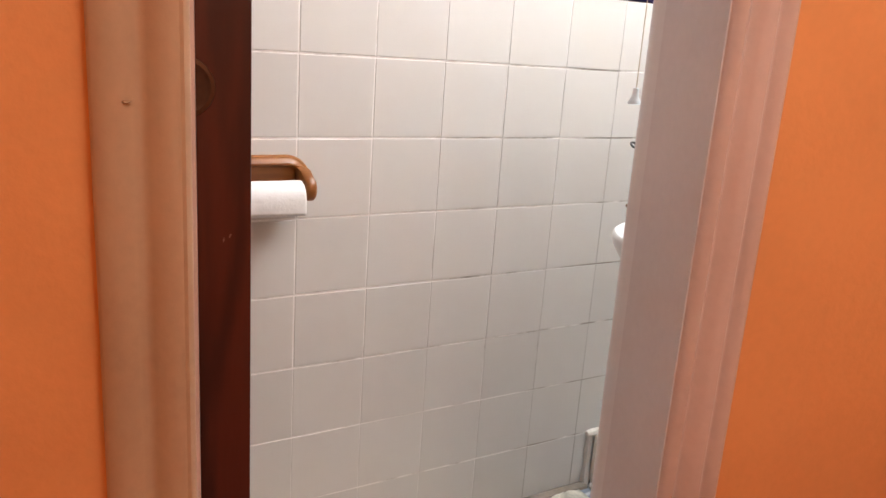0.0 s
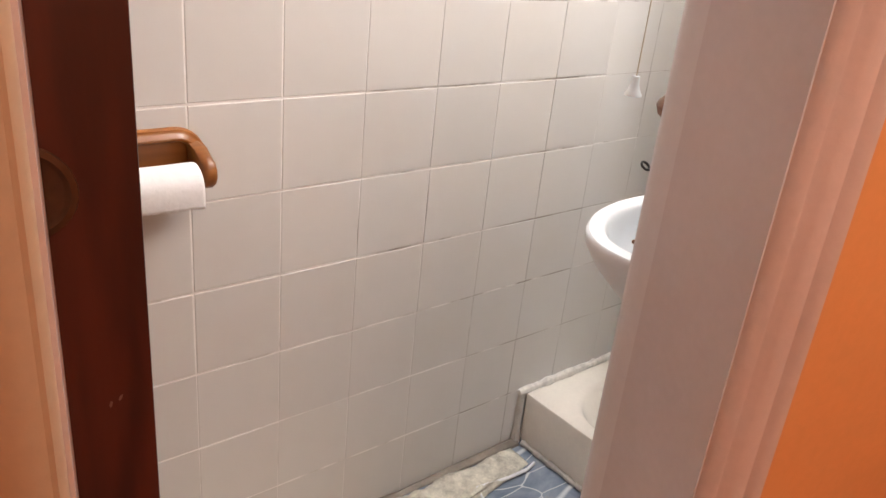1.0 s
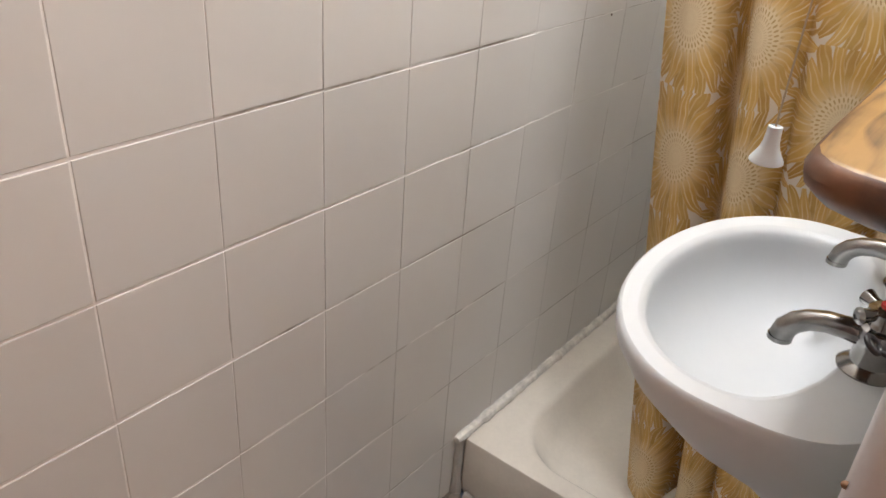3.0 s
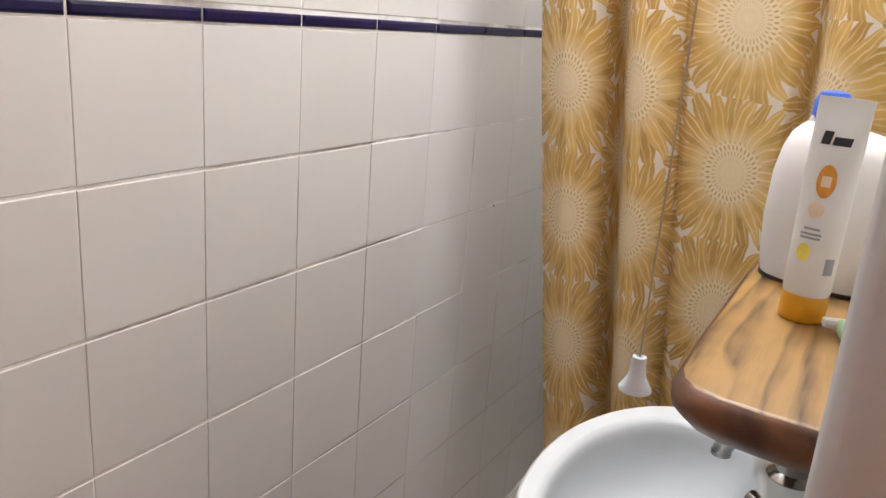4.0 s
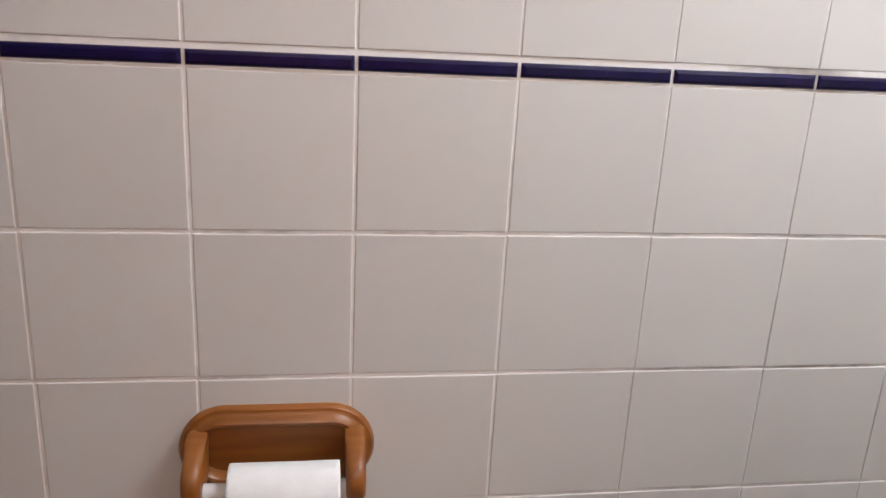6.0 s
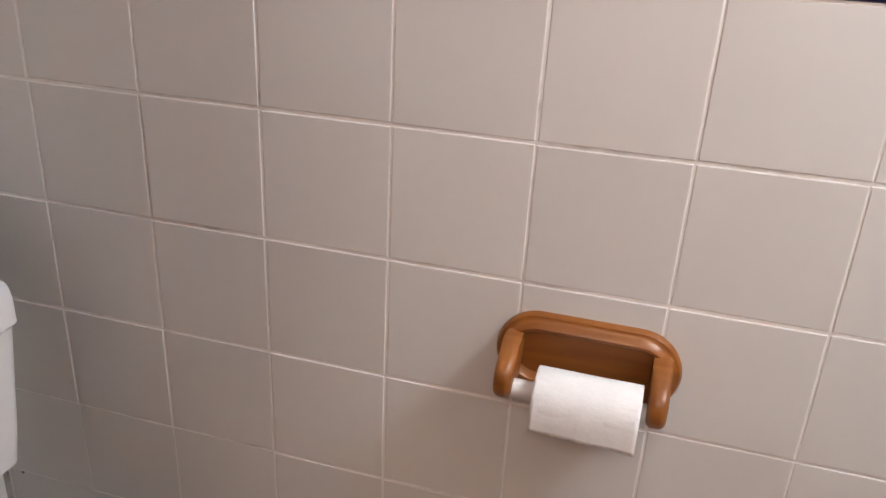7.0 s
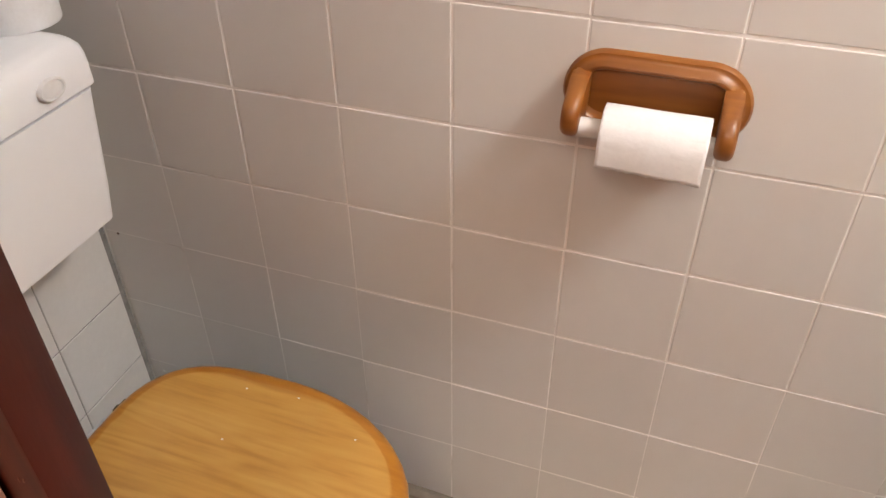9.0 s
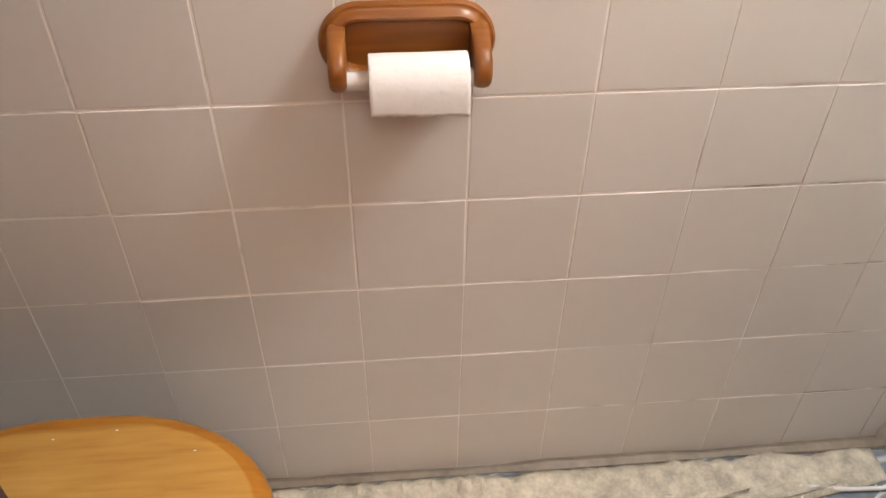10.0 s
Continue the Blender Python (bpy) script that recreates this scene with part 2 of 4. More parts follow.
def worn_pine():
    """Pine with orange varnish left round the rim and worn to bare wood within; reads how far in a point lies."""
    n = Net("worn_pine_lid")
    v = n.coord()
    g = n.mapped(v, (0.16, 1, 1), rot=(0, 0, 0.12))
    field = n.noise(g, 13, 2, 0.5, 0.8)
    lines = n.math("SINE", n.math("MULTIPLY", field, 52.0))
    streak = n.noise(n.mapped(v, (0.07, 1, 1), rot=(0, 0, 0.12)), 110, 4)
    patch = n.noise(v, 9, 5)
    f = n.math("ADD", n.math("MULTIPLY_ADD", lines, 0.09, 0.42), n.math("MULTIPLY_ADD", streak, 0.55, -0.275))
    f = n.math("ADD", f, n.math("MULTIPLY_ADD", patch, 0.45, -0.22))
    bare = n.ramp(f, (0.12, (0.66, 0.385, 0.105)), (0.48, (0.57, 0.30, 0.066)), (0.80, (0.36, 0.155, 0.026)))
    stained = n.ramp(f, (0.15, (0.56, 0.245, 0.030)), (0.75, (0.36, 0.125, 0.012)))
    rim = n.node("ShaderNodeAttribute", attribute_name="inset").outputs["Fac"]
    ragged = n.math("ADD", rim, n.math("MULTIPLY_ADD", n.noise(g, 24, 4), 0.040, -0.020))
    worn = n.ramp(ragged, (0.018, 0.0), (0.026, 1.0))
    base = n.mix(worn, stained, bare)
    n.bump(n.math("ADD", n.math("ADD", streak, n.math("MULTIPLY", lines, 0.1)), n.math("MULTIPLY", worn, -0.4)), 0.25, 0.0012)
    return n.done(base, n.math("MULTIPLY_ADD", worn, 0.14, 0.28), Coat_Weight=0.2, Coat_Roughness=0.2)


def vinyl_floor():
    """Blue-grey marbled vinyl with thin white lines."""
    n = Net("vinyl_floor")
    v = n.coord()
    cloud = n.noise(v, 9, 6, 0.6, 0.8)
    base = n.ramp(cloud, (0.3, (0.10, 0.14, 0.20)), (0.55, (0.24, 0.29, 0.36)), (0.75, (0.42, 0.46, 0.50)))
    vor = n.node("ShaderNodeTexVoronoi", feature="DISTANCE_TO_EDGE")
    warp = n.node("ShaderNodeTexNoise")
    n.put(warp.inputs["Vector"], v)
    warp.inputs["Scale"].default_value = 7
    bent = n.node("ShaderNodeVectorMath", operation="MULTIPLY_ADD")
    n.put(bent.inputs[0], warp.outputs["Color"])
    bent.inputs[1].default_value = (0.10, 0.10, 0)
    n.put(bent.inputs[2], n.mapped(v, (1, 2.1, 1), rot=(0, 0, 0.6)))
    n.put(vor.inputs["Vector"], bent.outputs[0])
    vor.inputs["Scale"].default_value = 9
    base = n.mix(n.ramp(vor.outputs["Distance"], (0.008, 0.85), (0.03, 0.0)), base, (0.72, 0.74, 0.74))
    n.bump(cloud, 0.2, 0.002)
    return n.done(base, 0.35)


def paint(name, colour, rough=0.55, streak=0.06, bump=0.35):
    """Brushed wall or woodwork paint with roller texture and scuffs."""
    n = Net(name)
    v = n.coord()
    cloud, fine = n.noise(v, 2.6, 5, 0.6), n.noise(v, 90, 3)
    dull = tuple(c * (1 - 2.2 * streak) for c in colour)
    base = n.ramp(n.math("ADD", n.math("MULTIPLY", cloud, 0.8), n.math("MULTIPLY", fine, 0.2)), (0.35, dull), (0.62, colour))
    n.bump(n.math("ADD", fine, n.math("MULTIPLY", cloud, 2.0)), bump, 0.0015)
    return n.done(base, rough)


M_TILE, M_GROUT = tile_glaze(), grout_mix()
M_TILE_WHITE = plain("white_painted_tile", (0.80, 0.785, 0.76), 0.35, vary=0.04, scale=7, bump=0.2)
M_NAVY = plain("navy_glaze", (0.009, 0.006, 0.048), 0.30, vary=0.25, scale=30, Specular_IOR_Level=0.25)
M_SEAL = plain("dirty_sealant", (0.52, 0.49, 0.45), 0.5, vary=0.35, scale=22, bump=0.5, grain=70)
M_FILLER = plain("greyed_filler", (0.60, 0.575, 0.54), 0.5, vary=0.10, scale=16, bump=0.3, grain=70)
M_JOINT = plain("dark_tile_joint", (0.30, 0.285, 0.265), 0.8, vary=0.30, scale=26, bump=0.4, grain=90)
M_SEAL_WHITE = plain("white_sealant", (0.74, 0.71, 0.66), 0.4, vary=0.2, scale=30, bump=0.8, grain=60)
M_ORANGE = paint("orange_wall_paint", (0.91, 0.415, 0.160), 0.5)
M_JAMB = paint("greyed_white_gloss_paint", (0.74, 0.715, 0.725), 0.35, 0.05, 0.2)
M_TRIM = paint("pink_tinted_white_gloss_paint", (0.76, 0.605, 0.56), 0.32, 0.07, 0.25)
M_CEIL = plain("white_ceiling_paint", (0.80, 0.78, 0.74), 0.8, vary=0.03, scale=4, bump=0.3)
M_DOOR = wood("mahogany_stain", (0.085, 0.016, 0.008), (0.040, 0.008, 0.005), axis="Z", rough=0.42, rings=5, lacquer=0.1)
# darker and more tan than M_TRIM on the right
M_TRIM_LEFT = paint("dark_tan_gloss_paint", (0.60, 0.425, 0.285), 0.34, 0.09, 0.25)
M_RUST = plain("rusty_steel", (0.26, 0.15, 0.09), 0.6, 0.3, vary=0.3, scale=200)
M_FLECK = plain("paint_fleck", (0.20, 0.11, 0.085), 0.5, vary=0.1)
M_PULL = plain("dark_bronze", (0.10, 0.045, 0.022), 0.4, 0.5, vary=0.2, scale=40)
M_PINE = wood("varnished_orange_pine", (0.285, 0.098, 0.016), (0.215, 0.068, 0.010), axis="X", rough=0.40, rings=7, lacquer=0.14)
M_LID = figured_wood("worn_yellow_pine", (0.66, 0.345, 0.068), (0.43, 0.18, 0.028), freq=8, size=13.0, contrast=0.45, long=0.30)
M_LID_TOP = worn_pine()
M_FLOOR_SEAL = plain("brown_floor_sealant", (0.25, 0.21, 0.17), 0.5, vary=0.25, scale=18, bump=0.5, grain=60)
M_SHELF = banded_wood("knotty_brown_shelf_wood", (0.37, 0.205, 0.060), (0.070, 0.030, 0.009))
M_BARK = wood("dark_stained_shelf_edge", (0.20, 0.075, 0.025), (0.075, 0.025, 0.010), axis="X", rough=0.45, rings=4, lacquer=0.2)
M_PORCELAIN = plain("white_porcelain", (0.73, 0.76, 0.78), 0.30, vary=0.015, scale=6, Specular_IOR_Level=0.35)
M_ACRYLIC = plain("cream_shower_acrylic", (0.83, 0.78, 0.70), 0.22, vary=0.05, scale=10)
M_PLASTIC = plain("white_cistern_plastic", (0.865, 0.88, 0.905), 0.28, vary=0.008, scale=3)
M_PAPER = plain("tissue_paper", (0.82, 0.83, 0.84), 0.95, vary=0.03, scale=50, bump=0.9, grain=210)
M_CARD = plain("grey_cardboard", (0.50, 0.44, 0.38), 0.9)
M_BELL = plain("blue_white_plastic", (0.74, 0.82, 0.86), 0.35, vary=0.03)
# M_JAMB's paint darkened, for shade painted onto the lining's reveal
M_REVEAL = paint("shaded_gloss_paint", (0.68, 0.635, 0.645), 0.35, 0.06, 0.2)
M_SPINDLE = plain("white_spindle_plastic", (0.72, 0.72, 0.72), 0.35)
M_CHROME = plain("worn_chrome", (0.29, 0.28, 0.27), 0.18, 1.0, vary=0.12, scale=60)
M_RED = plain("red_cap", (0.55, 0.015, 0.015), 0.25)
M_BLUE = plain("blue_cap", (0.05, 0.16, 0.72), 0.3)
M_RUBBER = plain("black_rubber", (0.02, 0.02, 0.02), 0.5)
M_CLOTH = sunflower_cloth()
M_VINYL = vinyl_floor()
M_HALL_FLOOR = plain("hall_carpet", (0.20, 0.12, 0.08), 0.9, vary=0.2, scale=30, bump=0.8)
M_MAT = plain("cream_bath_mat", (0.60, 0.57, 0.48), 0.95, vary=0.30, scale=30, bump=1.0, grain=160)
M_BOTTLE = plain("milky_white_plastic", (0.82, 0.81, 0.80), 0.3, vary=0.02, Subsurface_Weight=0.1)
M_TUBE = plain("white_tube_plastic", (0.80, 0.79, 0.77), 0.3, vary=0.02)
M_AMBER = plain("amber_yellow_cap", (0.72, 0.34, 0.015), 0.25, vary=0.08)
M_TEAL = plain("teal_plastic", (0.02, 0.30, 0.36), 0.25, vary=0.1)
M_INK = plain("dark_print", (0.03, 0.03, 0.035), 0.4)
M_PRINT_ORANGE = plain("orange_print", (0.78, 0.33, 0.05), 0.4, vary=0.15, scale=90)
M_PRINT_YELLOW = plain("yellow_print", (0.85, 0.72, 0.12), 0.4, vary=0.12, scale=90)
M_PRINT_GREY = plain("grey_print", (0.33, 0.34, 0.40), 0.4)
M_PRINT_PEACH = plain("peach_print", (0.82, 0.66, 0.50), 0.4)
M_GREEN = plain("pale_green_plastic", (0.45, 0.66, 0.42), 0.35)
M_CORD = plain("grey_pull_cord", (0.52, 0.42, 0.29), 0.8)
M_GLASS_LAMP = Net("lamp_glass").done((0.9, 0.88, 0.84), 0.5, Emission_Color=(1, 0.93, 0.84), Emission_Strength=2.5)


# ---- shaping helpers ----
def mesh_object(name, bm, material, smooth=True):
    me = bpy.data.meshes.new(name)
    bmesh.ops.recalc_face_normals(bm, faces=bm.faces)
    bm.to_mesh(me)
    bm.free()
    for m in material if isinstance(material, (list, tuple)) else [material]:
        me.materials.append(m)
    if smooth:
        me.shade_smooth()
        me.set_sharp_from_angle(angle=radians(38))
    return new(name, me)


def part(name, bm, material, parent, label=""):
    ob = mesh_object(name, bm, material)
    ob.parent = parent
    return tagged(ob, label)


def thing(name, label, category, place=(0, 0, 0), turn=0, group="", kind=""):
    ob = new(name)
    ob.matrix_basis = pose(*place, 0, 0, turn)
    return tagged(ob, label, category, group, kind)


def box(x0, x1, y0, y1, z0, z1, bevel=0.0, segments=2, bm=None):
    bm = bm or bmesh.new()
    m = Matrix.LocRotScale(((x0 + x1) / 2, (y0 + y1) / 2, (z0 + z1) / 2), None, (x1 - x0, y1 - y0, z1 - z0))
    vs = bmesh.ops.create_cube(bm, size=1, matrix=m)["verts"]
    if bevel:
        es = list({e for v in vs for e in v.link_edges})
        bmesh.ops.bevel(bm, geom=es, offset=bevel, segments=segments, affect="EDGES", profile=0.6)
    return bm


def rings(loops, bm=None, caps=(True, True), closed=True):
    """A skin over loops of points, each loop with the same number."""
    bm = bm or bmesh.new()
    vs = [[bm.verts.new(p) for p in loop] for loop in loops]
    n = len(vs[0])
    for a, b in zip(vs, vs[1:]):
        for i in range(n if closed else n - 1):
            j = (i + 1) % n
            bm.faces.new((a[i], a[j], b[j], b[i]))
    if caps[0]:
        bm.faces.new(vs[0][::-1])
    if caps[1]:
        bm.faces.new(vs[-1])
    return bm


def lathe(profile, n=32, at=(0, 0, 0), bm=None, caps=(True, True)):
    """Turned shape about z from (radius, height) pairs."""
    loops = [[(at[0] + r * math.cos(2 * math.pi * i / n), at[1] + r * math.sin(2 * math.pi * i / n), at[2] + z) for i in range(n)] for r, z in profile]
    return rings(loops, bm, caps)


def tube(points, radius, n=12, bm=None, taper=None):
    pts = [Vector(p) for p in points]
    loops, side = [], None
    for i, p in enumerate(pts):
        d = (pts[min(i + 1, len(pts) - 1)] - pts[max(i - 1, 0)]).normalized()
        side = d.orthogonal().normalized() if side is None else (side - d * side.dot(d)).normalized()
        up = d.cross(side)
        r = taper[i] if taper else radius
        loops.append([p + (side * math.cos(2 * math.pi * k / n) + up * math.sin(2 * math.pi * k / n)) * r for k in range(n)])
    return rings(loops, bm)


def prism(outline, z0, z1, bevel=0.0, segments=2):
    """An upright prism over a plan outline."""
    bm = rings([[(x, y, z0) for x, y in outline], [(x, y, z1) for x, y in outline]])
    if bevel:
        es = [e for e in bm.edges if abs(e.verts[0].co.z - e.verts[1].co.z) < 1e-6]
        bmesh.ops.bevel(bm, geom=es, offset=bevel, segments=segments, affect="EDGES", profile=0.6)
    return bm


def swirl(a, b, cx, cy, n=48, power=2.0, back=None, back_power=2.0):
    """An egg-like outline: front half (y up) with semi-axis b, back half with its own."""
    pts = []
    for i in range(n):
        t = 2 * math.pi * i / n
        c, s = math.cos(t), math.sin(t)
        p = power if s >= 0 else back_power
        bb = b if s >= 0 or back is None else back
        pts.append((cx + a * math.copysign(abs(c) ** (2 / p), c), cy + bb * math.copysign(abs(s) ** (2 / p), s)))
    return pts


# ---- the plan ----
P = 0.152                      # tile and joint
WEST, EAST, CEIL = -0.764, 1.72, 2.28
SOUTH = -0.665                 # wall behind the basin
Z0 = 0.76                      # joint under the paper holder
BAND = 0.0190                  # height of the navy border
DOOR_TURN = -14.0
DOOR_O = (0.334, -0.791)       # corner of the right reveal on the hall side


def hall(s, m):
    """Plan point from metres along the door wall and into the bathroom."""
    a = radians(DOOR_TURN)
    return (DOOR_O[0] + s * math.cos(a) - m * math.sin(a), DOOR_O[1] + s * math.sin(a) + m * math.cos(a))


def structure(name, bm, material, label, category):
    return tagged(mesh_object(name, bm, material), label, category, kind="structure")


structure("floor", box(WEST - 0.1, EAST + 0.1, -0.85, 0.1, -0.08, 0.0), M_VINYL, "blue-grey marbled vinyl floor with white lines", "floor")
structure("hall_floor", prism([hall(-1.4, -0.13), hall(1.4, -0.13), hall(1.4, -2.4), hall(-1.4, -2.4)], -0.10, -0.012), M_HALL_FLOOR, "brown carpeted hall floor", "floor")
structure("threshold", prism([hall(-0.56, -0.125), hall(0.05, -0.125), hall(0.06, 0.17), hall(-0.56, 0.17)], -0.03, 0.006, 0.003), M_DOOR, "dark wooden threshold strip under the doorway", "threshold")
structure("ceiling", box(WEST - 0.1, EAST + 0.1, -0.9, 0.1, CEIL, CEIL + 0.08), M_CEIL, "plain white painted bathroom ceiling", "ceiling")
structure("hall_ceiling", prism([hall(-1.4, -0.02), hall(1.4, -0.02), hall(1.4, -2.4), hall(-1.4, -2.4)], 2.34, 2.42), M_CEIL, "plain white painted hall ceiling", "ceiling")
north = structure("wall_north", box(WEST - 0.1, EAST + 0.1, -0.0009, 0.14, 0.0, CEIL), M_GROUT, "long bathroom wall of cream square tiles with a navy border", "wall")
west = structure("wall_west", box(WEST - 0.12, WEST + 0.0002, -0.62, -0.0010, 0.0, CEIL), M_JOINT, "white tiled wall behind the cistern", "wall")
structure("wall_east", box(EAST, EAST + 0.12, -0.86, 0.0022, 0.0, CEIL), M_TILE, "cream wall at the end of the shower", "wall")
structure("wall_south", prism([(0.392, SOUTH), (EAST, SOUTH), (EAST, SOUTH - 0.12), (0.44, SOUTH - 0.12)], 0.0, CEIL), M_CEIL, "cream painted wall behind the basin", "wall")
structure("wall_hall_right", prism([hall(0.012, 0.002), hall(1.4, 0.002), hall(1.4, 0.10), hall(0.03, 0.10)], -0.05, 2.38), M_ORANGE, "orange painted hall wall beside the doorway", "wall")
structure("wall_hall_left", prism([hall(-1.4, 0.0), hall(-0.538, 0.0), hall(-0.538, 0.022), hall(-1.4, 0.022)], -0.05, 2.38), M_ORANGE, "orange painted hall wall that hides the sliding door", "wall")
structure("wall_over_door", prism([hall(-0.538, 0.0), hall(0.012, 0.0), hall(0.03, 0.10), hall(-0.538, 0.10)], 2.03, 2.38), M_ORANGE, "orange painted wall over the doorway", "wall")
structure("wall_hall_back", prism([hall(-1.4, -2.3), hall(1.4, -2.3), hall(1.4, -2.4), hall(-1.4, -2.4)], -0.05, 2.38), M_ORANGE, "orange painted far wall of the hall", "wall")
structure("wall_hall_west", prism([hall(-1.3, 0.0), hall(-1.4, 0.0), hall(-1.4, -2.4), hall(-1.3, -2.4)], -0.05, 2.38), M_ORANGE, "orange painted side wall of the hall", "wall")
structure("wall_hall_east", prism([hall(1.3, 0.0), hall(1.4, 0.0), hall(1.4, -2.4), hall(1.3, -2.4)], -0.05, 2.38), M_ORANGE, "orange painted side wall of the hall", "wall")


def moulded(s0, s1, name, label, material, flip):
    """An architrave: a stepped moulding drawn in plan and run up the opening."""
    w = s1 - s0
    prof = [(0, 0.0), (0, -0.007), (0.05, -0.015), (0.14, -0.019), (0.20, -0.015), (0.24, -0.009), (0.30, -0.007), (0.35, -0.010), (0.40, -0.016), (0.50, -0.021), (0.60, -0.022), (0.66, -0.018), (0.70, -0.013), (0.74, -0.013), (0.78, -0.018), (0.84, -0.023), (0.90, -0.024), (0.95, -0.021), (0.985, -0.016), (1, -0.012), (1, 0.0)]
    if flip:                   # the other side has a plainer moulding with one shallow groove
        prof = [(0, 0.0), (0, -0.008), (0.05, -0.014), (0.20, -0.019), (0.34, -0.018), (0.42, -0.0145), (0.48, -0.0115), (0.53, -0.0115), (0.58, -0.0145), (0.68, -0.020), (0.78, -0.0225), (0.86, -0.0215), (0.90, -0.019), (0.94, -0.0195), (0.98, -0.017), (1, -0.012), (1, 0.0)]
    return structure(name, prism([hall(s0 + a * w, m) for a, m in prof], -0.02, 2.09), material, label, "trim")


moulded(-0.0035, 0.070, "trim_right", "pink-tinted white moulded architrave round the doorway", M_TRIM, False)
trim_left = moulded(-0.616, -0.5335, "trim_left", "tan moulded architrave round the doorway", M_TRIM_LEFT, True)
dent = [(0.0045 * math.cos(q) * (1.3 if q < 3 else 0.8), 0.0016 * math.sin(q) + 0.0012 * math.cos(q)) for q in [2 * math.pi * k / 10 for k in range(10)]]
dent = mesh_object("dent", rings([[(*hall(-0.584 + u * k, -0.0192 - h), 1.031 + w * k) for u, w in dent] for k, h in ((1.0, -0.0004), (0.75, 0.0006), (0.3, 0.0004))], caps=(False, True)), M_TRIM_LEFT)
dent.parent = trim_left
tagged(dent, "small painted-over bump in the wood")
# right lining: rounded at the bathroom corner
BX, BY = 0.366, -0.635
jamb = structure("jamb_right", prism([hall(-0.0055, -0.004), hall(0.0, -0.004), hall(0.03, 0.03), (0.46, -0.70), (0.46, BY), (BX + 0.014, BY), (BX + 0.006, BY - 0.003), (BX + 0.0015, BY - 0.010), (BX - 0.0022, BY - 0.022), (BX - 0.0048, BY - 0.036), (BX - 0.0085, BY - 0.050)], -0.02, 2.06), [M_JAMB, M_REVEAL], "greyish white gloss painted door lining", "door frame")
for f in jamb.data.polygons:      # shade on the hall side of the lining, put in as a darker colour
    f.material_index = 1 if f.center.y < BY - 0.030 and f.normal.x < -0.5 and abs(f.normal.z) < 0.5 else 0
screw = mesh_object("screw_head", lathe([(0.0023, -0.0015), (0.0022, 0.0005), (0.0016, 0.0012), (0.0006, 0.0018)], 14), M_RUST)
screw.parent, screw.matrix_basis = bpy.data.objects["jamb_right"], pose(BX + 0.008, BY - 0.0005, 0.908, -90, 0, 0)
tagged(screw, "small rusty screw head")


def latch_eye():
    """A black screw eye in the bathroom side of the lining, for a hook."""
    e = thing("screw_eye", "small black metal screw eye fixed in the door lining", "screw eye", (BX + 0.019, BY + 0.010, 0.985))
    ring = [(0.0045 * math.cos(a), 0.0048 * math.sin(a) * 0.8 + 0.002, 0.0030 * math.sin(a)) for a in [2 * math.pi * k / 22 for k in range(23)]]
    part("eye", tube(ring, 0.0014, 8), M_RUBBER, e)
    part("shank", tube([(0, -0.0025, -0.0025), (0, -0.007, -0.003), (0, -0.0125, -0.003)], 0.0014, 8), M_RUBBER, e)


latch_eye()
structure("jamb_left", prism([hall(-0.554, -0.010), hall(-0.5305, -0.010), hall(-0.5305, 0.024), hall(-0.554, 0.024)], -0.02, 2.06), M_TRIM, "pink-tinted white door lining beside the sliding door", "door frame")
structure("jamb_head", prism([hall(-0.52, -0.010), hall(-0.001, -0.010), hall(0.03, 0.10), hall(-0.52, 0.10)], 2.022, 2.05), M_TRIM, "pink-tinted white door lining over the opening", "door frame")

# sealant along the foot of the wall and round the tray
rng = random.Random(4)


def bead(name, a, b, r, steps, label, material, lift=0.0):
    a, b = Vector(a), Vector(b)
    pts = [a.lerp(b, i / steps) for i in range(steps + 1)]
    return structure(name, tube(pts, r, 8, taper=[r * rng.uniform(0.65, 1.3) for _ in pts]), material, label, "sealant")


bead("sealant_floor", (WEST, -0.011, -0.006), (0.955, -0.011, -0.006), 0.0150, 24, "smooth brown sealant along the foot of the tiles", M_FLOOR_SEAL)
bead("sealant_tray", (0.946, -0.0070, 0.1490), (EAST, -0.0070, 0.1490), 0.0105, 60, "lumpy white sealant between shower tray and tiles", M_SEAL_WHITE)
bead("sealant_corner", (0.958, -0.006, -0.004), (0.958, -0.006, 0.147), 0.0125, 6, "greyed filler in the corner of tray and tiles", M_FILLER)
bead("sealant_plinth", (0.962, -0.03, 0.008), (0.962, SOUTH, 0.006), 0.0075, 60, "pale sealant along the foot of the shower tray", M_SEAL)


